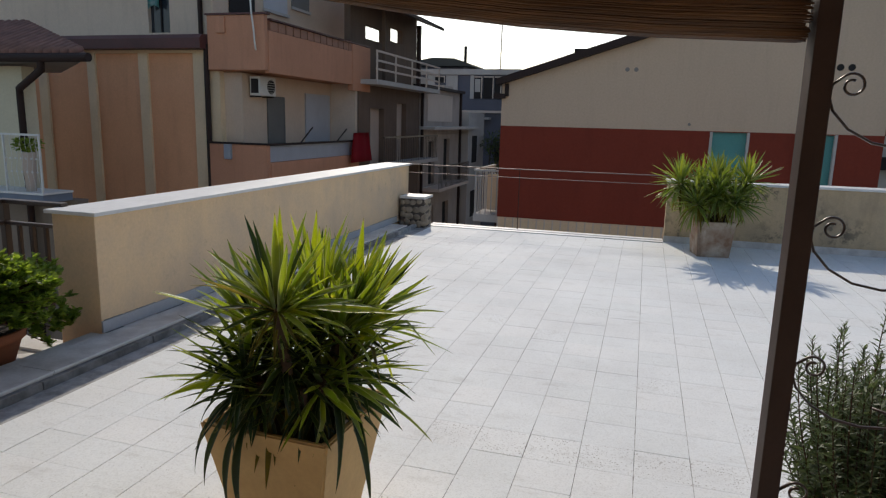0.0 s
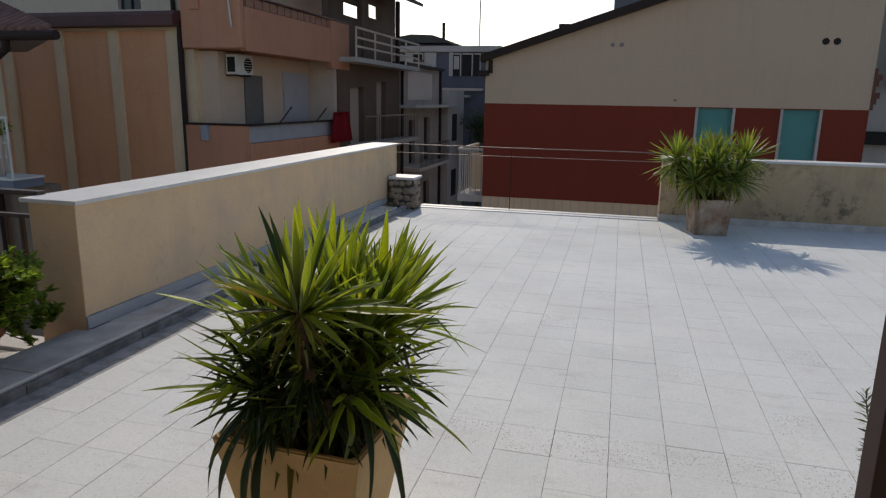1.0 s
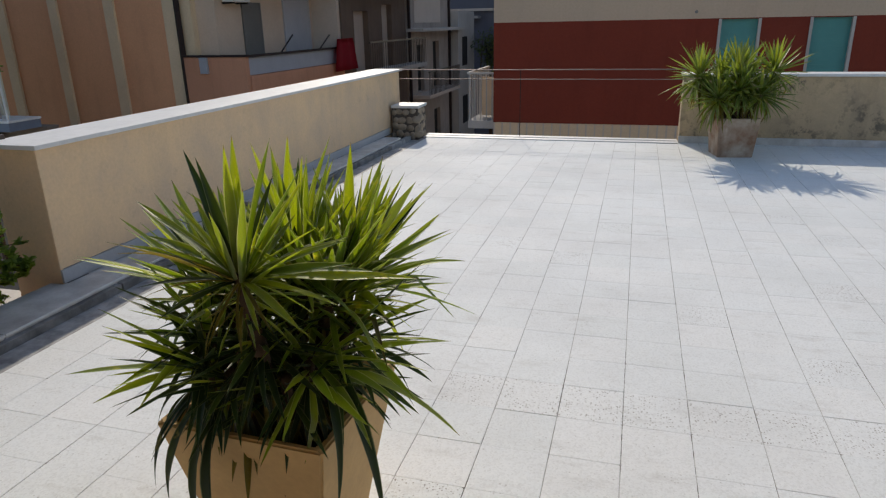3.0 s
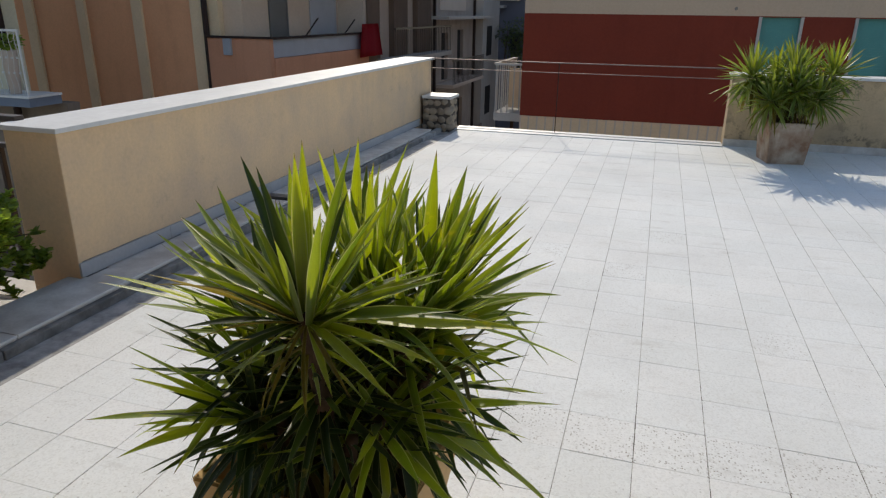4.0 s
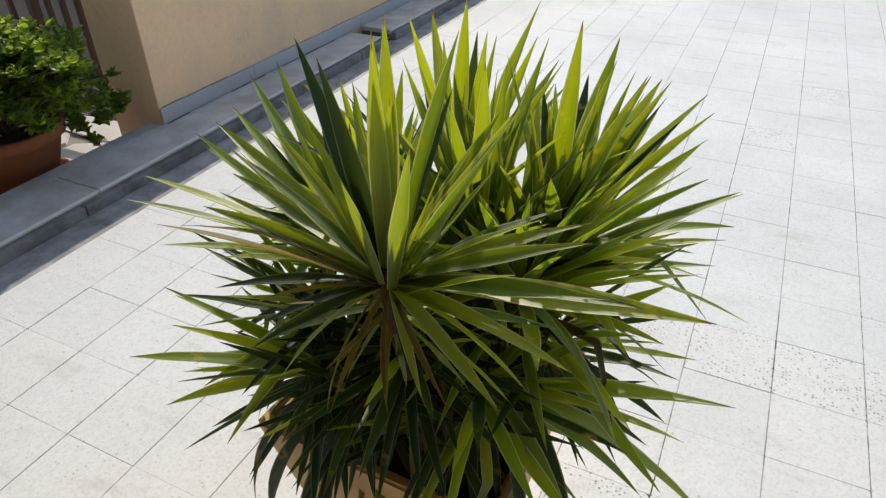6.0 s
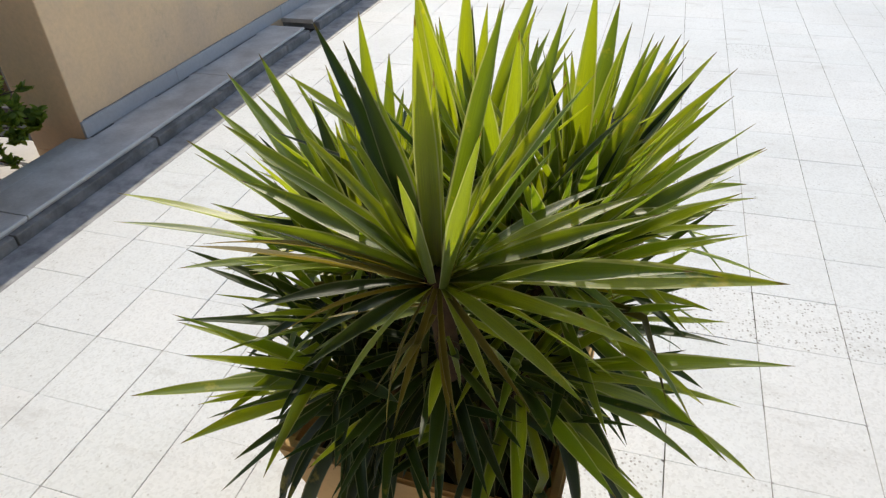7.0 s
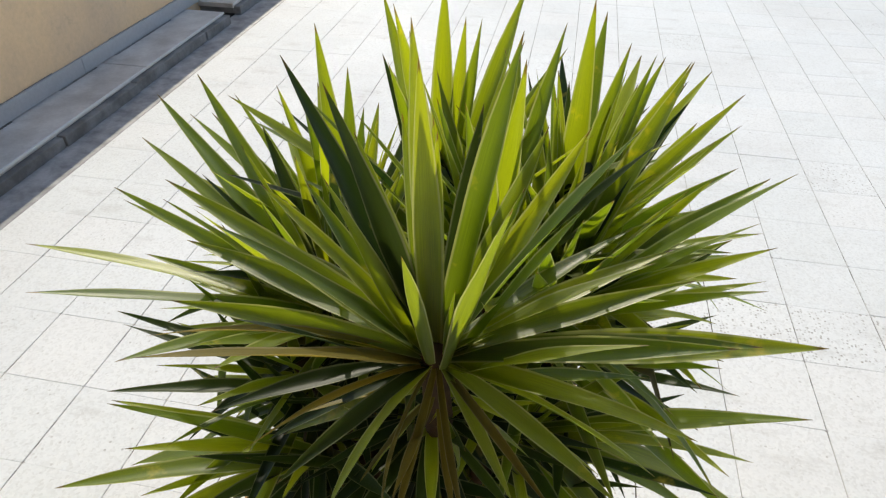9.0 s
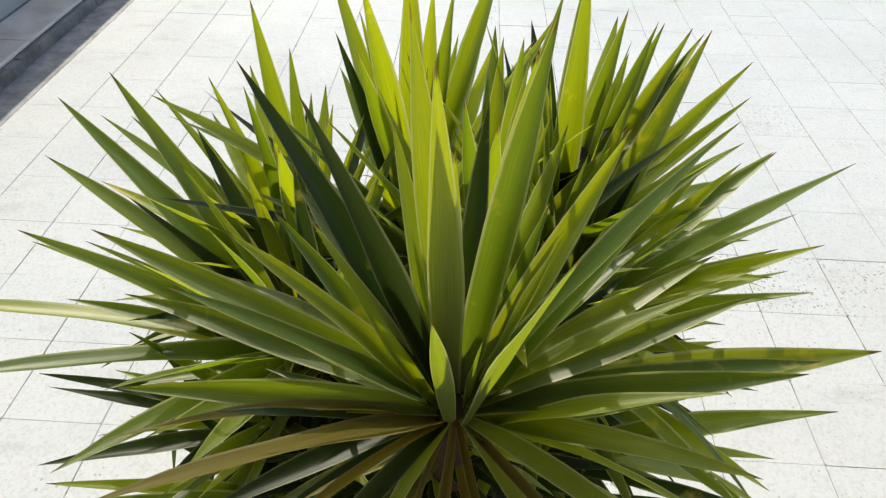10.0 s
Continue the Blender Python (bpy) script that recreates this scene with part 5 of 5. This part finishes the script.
# small plant on the tiled house's balcony and a tree down the street
bp = thing("balcony_plant", (-11.5, 10.45, -0.06), "small potted plant on a balcony", "plant")
part("pot", lathe([(0.09, 0), (0.13, 0.75), (0.14, 0.78), (0.1, 0.78)], (-11.5, 10.45, -0.06), 14), GREY_RENDER, bp, smooth=True)
vs, fs = [], []
for k in range(260):
    d = Vector((r.uniform(-1, 1), r.uniform(-1, 1), r.uniform(-0.4, 0.8)))
    add_copy(vs, fs, lm, aim(Vector((-11.5, 10.45, 0.82)) + d * 0.17, d, r.uniform(-1, 1), 1.6))
crown_mesh("foliage", vs, fs, BUSH, bp)
TREE_LEAF = simple_leaf("dark_tree_leaf", (0.030, 0.050, 0.016), (0.11, 0.14, 0.035), (1.6, 1.6, 0.6), 0.5, 0.3)
tree = thing("street_tree", (-7.6, 36.5, -6.5), "small leafy green tree at the street's end", "tree")
bm = bmesh.new()
tube(bm, [(-7.6, 36.5, -6.5), (-7.55, 36.4, -3.5), (-7.7, 36.5, -1.0)], 0.12, 8, 0.06)
tube(bm, [(-7.55, 36.4, -3.0), (-7.1, 36.2, -1.2), (-6.9, 36.2, 0.2)], 0.06, 6, 0.02)
tube(bm, [(-7.6, 36.4, -2.4), (-8.1, 36.4, -0.8), (-8.0, 36.5, 0.6)], 0.06, 6, 0.02)
part("trunk", bm, BARK, tree, smooth=True)
vs, fs = [], []
for k in range(1500):
    c = r.choice((Vector((-7.6, 36.5, -0.4)), Vector((-7.0, 36.2, -0.2)), Vector((-8.05, 36.5, 0.4)), Vector((-7.4, 36.4, -1.4)), Vector((-7.2, 36.4, 0.6))))
    d = Vector((r.gauss(0, 1), r.gauss(0, 1), r.gauss(0, 1))).normalized()
    add_copy(vs, fs, lm, aim(c + d * r.uniform(0.15, 0.65), d + Vector((0, 0, -0.3)), r.uniform(-1, 1), 2.6))
crown_mesh("crown", vs, fs, TREE_LEAF, tree)

# ---- pergola: post, scrollwork and the rolled reed blind ----
BX, BY = 0.5265, 1.78
perg = thing("pergola_screen", (BX, BY, 0), "dark brown iron post with scrollwork panel", "pergola")
for x in (BX, BX + 1.0):
    part("post", cube(x - 0.0225, x + 0.0225, BY - 0.04, BY + 0.04, 0.0, 2.6, bevel=0.003), POST_PAINT, perg, "square dark brown post")
part("top_bar", cube(BX - 0.03, BX + 1.03, BY - 0.02, BY + 0.02, 2.6, 2.64, bevel=0.003), IRON, perg)


def scroll(cz):
    """A flat bar that sweeps up from the lower right, leans on the post and curls in clockwise."""
    body = [(0.300, -0.100), (0.225, -0.122), (0.153, -0.128), (0.095, -0.118), (0.045, -0.090), (0.012, -0.052), (0.002, -0.022), (0.006, 0.002)]
    pts = [(BX + 0.024 + u, BY, cz + w) for u, w in body]
    n = 24
    for i in range(n + 1):
        s = i / n
        a = 2.5 - 1.2 * 6.283 * s
        rr = 0.027 + (0.011 - 0.027) * s
        pts.append((BX + 0.068 + rr * math.cos(a), BY, cz + rr * math.sin(a)))
    return pts


def flat_bar(points):
    bm = bmesh.new()
    tube(bm, points, 0.0030, 6)
    for v in bm.verts:
        v.co.y = BY + (v.co.y - BY) * 2.2
    return bm


for z in (1.623, 1.318, 0.998, 0.684, 0.370):
    pts = scroll(z)
    part("scroll", flat_bar(pts), IRON, perg, smooth=True)
    part("scroll", flat_bar([(2 * BX + 0.52 - p[0], p[1], p[2] + 0.02) for p in pts]), IRON, perg, smooth=True)
REED = wood_material("reed_blind", (0.17, 0.075, 0.026), (0.03, 0.012, 0.005), (0.06, 1.0, 1.0), 0.55)
blind = thing("rolled_blind", (-0.4, 1.80, 1.76), "rolled-up brown reed blind tied under the pergola", "blind")
r = random.Random(2)
bm = bmesh.new()
tube(bm, [(0.482 - q * 0.3, 1.80, 1.761 + 0.03 * q * 0.3 + 0.064 * (q * 0.3) ** 2) for q in range(8)], 0.0435, 16)
part("inner_roll", bm, REED, blind, smooth=True)
for k in range(240):
    a = r.uniform(0, 6.283)
    rad = 0.0435 + 0.003 * r.random()
    oy, oz = rad * math.cos(a), rad * math.sin(a)
    end = 0.487 + r.uniform(-0.012, 0.012)
    bm = bmesh.new()
    tube(bm, [(end - q * 0.3, 1.80 + oy, 1.761 + oz + 0.03 * q * 0.3 + 0.064 * (q * 0.3) ** 2) for q in range(8)], r.uniform(0.0013, 0.0024), 5)
    part("reed", bm, REED, blind, smooth=True)
for x in (0.2, -1.3):
    bm = bmesh.new()
    tube(bm, [(x, 1.80, 1.80 + 0.03 * (0.487 - x) + 0.064 * (0.487 - x) ** 2), (x, 1.80, 2.3), (x, BY, 2.62)], 0.004, 6)
    part("cord", bm, IRON, blind)
beam = part("pergola_beam", cube(-3.0, BX + 0.98, BY - 0.05, BY + 0.05, 2.645, 2.78, bevel=0.005), REED)
tagged(beam, "brown wooden pergola beam", "beam", kind="structure")
b2 = part("pergola_post", cube(-3.0, -2.92, BY - 0.04, BY + 0.04, 0.0, 2.645, bevel=0.004), IRON)
tagged(b2, "dark brown pergola post", "post", kind="structure")

# ---- rosemary in its pot behind the post ----
RX, RY = 0.90, 2.12
pot4 = thing("rosemary_pot", (RX, RY, 0), "plain round terracotta pot for rosemary", "pot")
part("body", lathe([(0.13, 0.0), (0.19, 0.30), (0.205, 0.31), (0.205, 0.36), (0.19, 0.36), (0.18, 0.32)], (RX, RY, 0)), TERRACOTTA, pot4, smooth=True)
part("soil", lathe([(0.15, 0.28), (0.18, 0.32), (0.03, 0.33)], (RX, RY, 0)), SOIL, pot4)
rose = thing("rosemary_bush", (RX, RY, 0.32), "dark straggly rosemary bush with upright shoots", "plant")
NEEDLE = simple_leaf("rosemary_needle", (0.042, 0.066, 0.034), (0.150, 0.190, 0.110), (1.6, 1.7, 0.9), 0.55, 0.3)
nm = shrub_leaf("needle", NEEDLE, 0.034, 0.0032, 2)
r = random.Random(17)
vs, fs = [], []
stems = bmesh.new()
for k in range(290):
    az = r.uniform(0, 6.283)
    out = 0.30 * math.sqrt(r.random())
    top = r.uniform(0.54, 0.92) + 0.20 * (r.random() < 0.25) * (1 - out / 0.40)
    p0 = Vector((RX + 0.05 * math.cos(az), RY + 0.05 * math.sin(az), 0.31))
    p3 = Vector((RX + out * math.cos(az), RY + out * math.sin(az), top))
    if p3.x < 0.66 and not (k % 11 == 0 and p3.x > 0.53):
        continue
    p1 = p0.lerp(p3, 0.35) + Vector((math.cos(az), math.sin(az), -0.3)) * r.uniform(0.02, 0.09)
    p2 = p0.lerp(p3, 0.7) + Vector((math.cos(az), math.sin(az), 0)) * r.uniform(0.02, 0.07)
    pts = []
    for i in range(15):
        s = i / 14
        pts.append((1 - s) ** 3 * p0 + 3 * s * (1 - s) ** 2 * p1 + 3 * s * s * (1 - s) * p2 + s ** 3 * p3)
    tube(stems, pts[::2], 0.0035, 5, 0.0012)
    for i in range(84):
        s = 0.34 + 0.66 * i / 83
        q = s * 14
        j = min(13, int(q))
        p = pts[j].lerp(pts[j + 1], q - j)
        d = (pts[j + 1] - pts[j]).normalized()
        a = i * 2.4
        side = d.orthogonal().normalized()
        out_d = side * math.cos(a) + d.cross(side) * math.sin(a)
        add_copy(vs, fs, nm, aim(p, out_d + d * (0.6 + 0.9 * (i > 72)), r.uniform(-1, 1), r.uniform(0.8, 1.15) * (1.0 - 0.35 * (i > 76))))
part("branchwork", stems, BARK, rose)
crown_mesh("needles", vs, fs, NEEDLE, rose)

# ---- floor tiles ----
def tile_mesh(name, material, size, thick, chamfer, chips):
    """A square tile with eased edges; chips: how far each corner is broken off."""
    me = bpy.data.meshes.new(name)
    along = 0.2496 / size  # tighter joints between rows than between columns
    v = []
    for inset, z in ((0.0, -thick), (0.0, -chamfer), (chamfer, 0.0)):
        h = size / 2 - inset
        for (sx, sy), c in zip(((-1, -1), (1, -1), (1, 1), (-1, 1)), chips):
            first, last = (h, h - c), (h - c, h)
            if sx * sy < 0:
                first, last = last, first
            v += [(sx * u, sy * w * along, z) for u, w in (first, last)]
    f = [tuple(range(16, 24))]
    for r in (0, 8):
        f += [(r + k, r + (k + 1) % 8, r + 8 + (k + 1) % 8, r + 8 + k) for k in range(8)]
    me.from_pydata(v, [], f)
    me.materials.append(material)
    return me


T = 0.25
rng = random.Random(31)
tiles_a, tiles_b = ([tile_mesh("tile", material, T - gap, 0.012, edge, [rng.choice((0.0012, 0.0012, 0.002, 0.003, worst)) for k in range(4)]) for n in range(6)]
                    for material, gap, edge, worst in ((TILE, 0.0030, 0.0008, 0.005), (TILE_WORN, 0.0036, 0.0011, 0.009)))
rng = random.Random(3)
rest_v, rest_f = {False: [], True: []}, {False: [], True: []}
for i in range(-11, 22):
    for j in range(-10, 38):
        x, y = (i + 0.5) * T, (j + 0.5) * T
        if y > 9.38 or x > FLOOR_E:
            continue
        worn = (j == 12 and -3 <= i <= 5) or (i, j) in ((-2, 19), (1, 16), (3, 14), (-1, 22), (4, 18), (-4, 20)) or rng.random() < 0.018
        tilt = Matrix.Translation((x, y, rng.uniform(-0.0006, 0.0006))) @ Matrix.Rotation(rng.uniform(-0.004, 0.004), 4, "Z") @ Matrix.Rotation(rng.uniform(-0.002, 0.002), 4, "X")
        if -11 <= i <= 3 and 7 <= j <= 25:
            put("tile", rng.choice(tiles_b if worn else tiles_a), tilt, floor)
            continue
        n = len(rest_v[worn])
        me = rng.choice(tiles_b if worn else tiles_a)
        rest_v[worn] += [tuple(tilt @ v.co) for v in me.vertices]
        rest_f[worn] += [tuple(n + k for k in p.vertices) for p in me.polygons]
for worn, material in ((False, TILE), (True, TILE_WORN)):
    me = bpy.data.meshes.new("tiles")
    me.from_pydata(rest_v[worn], [], rest_f[worn])
    me.materials.append(material)
    ob = new("tiles", me)
    ob.parent = floor
    tagged(ob, kind="stuff")
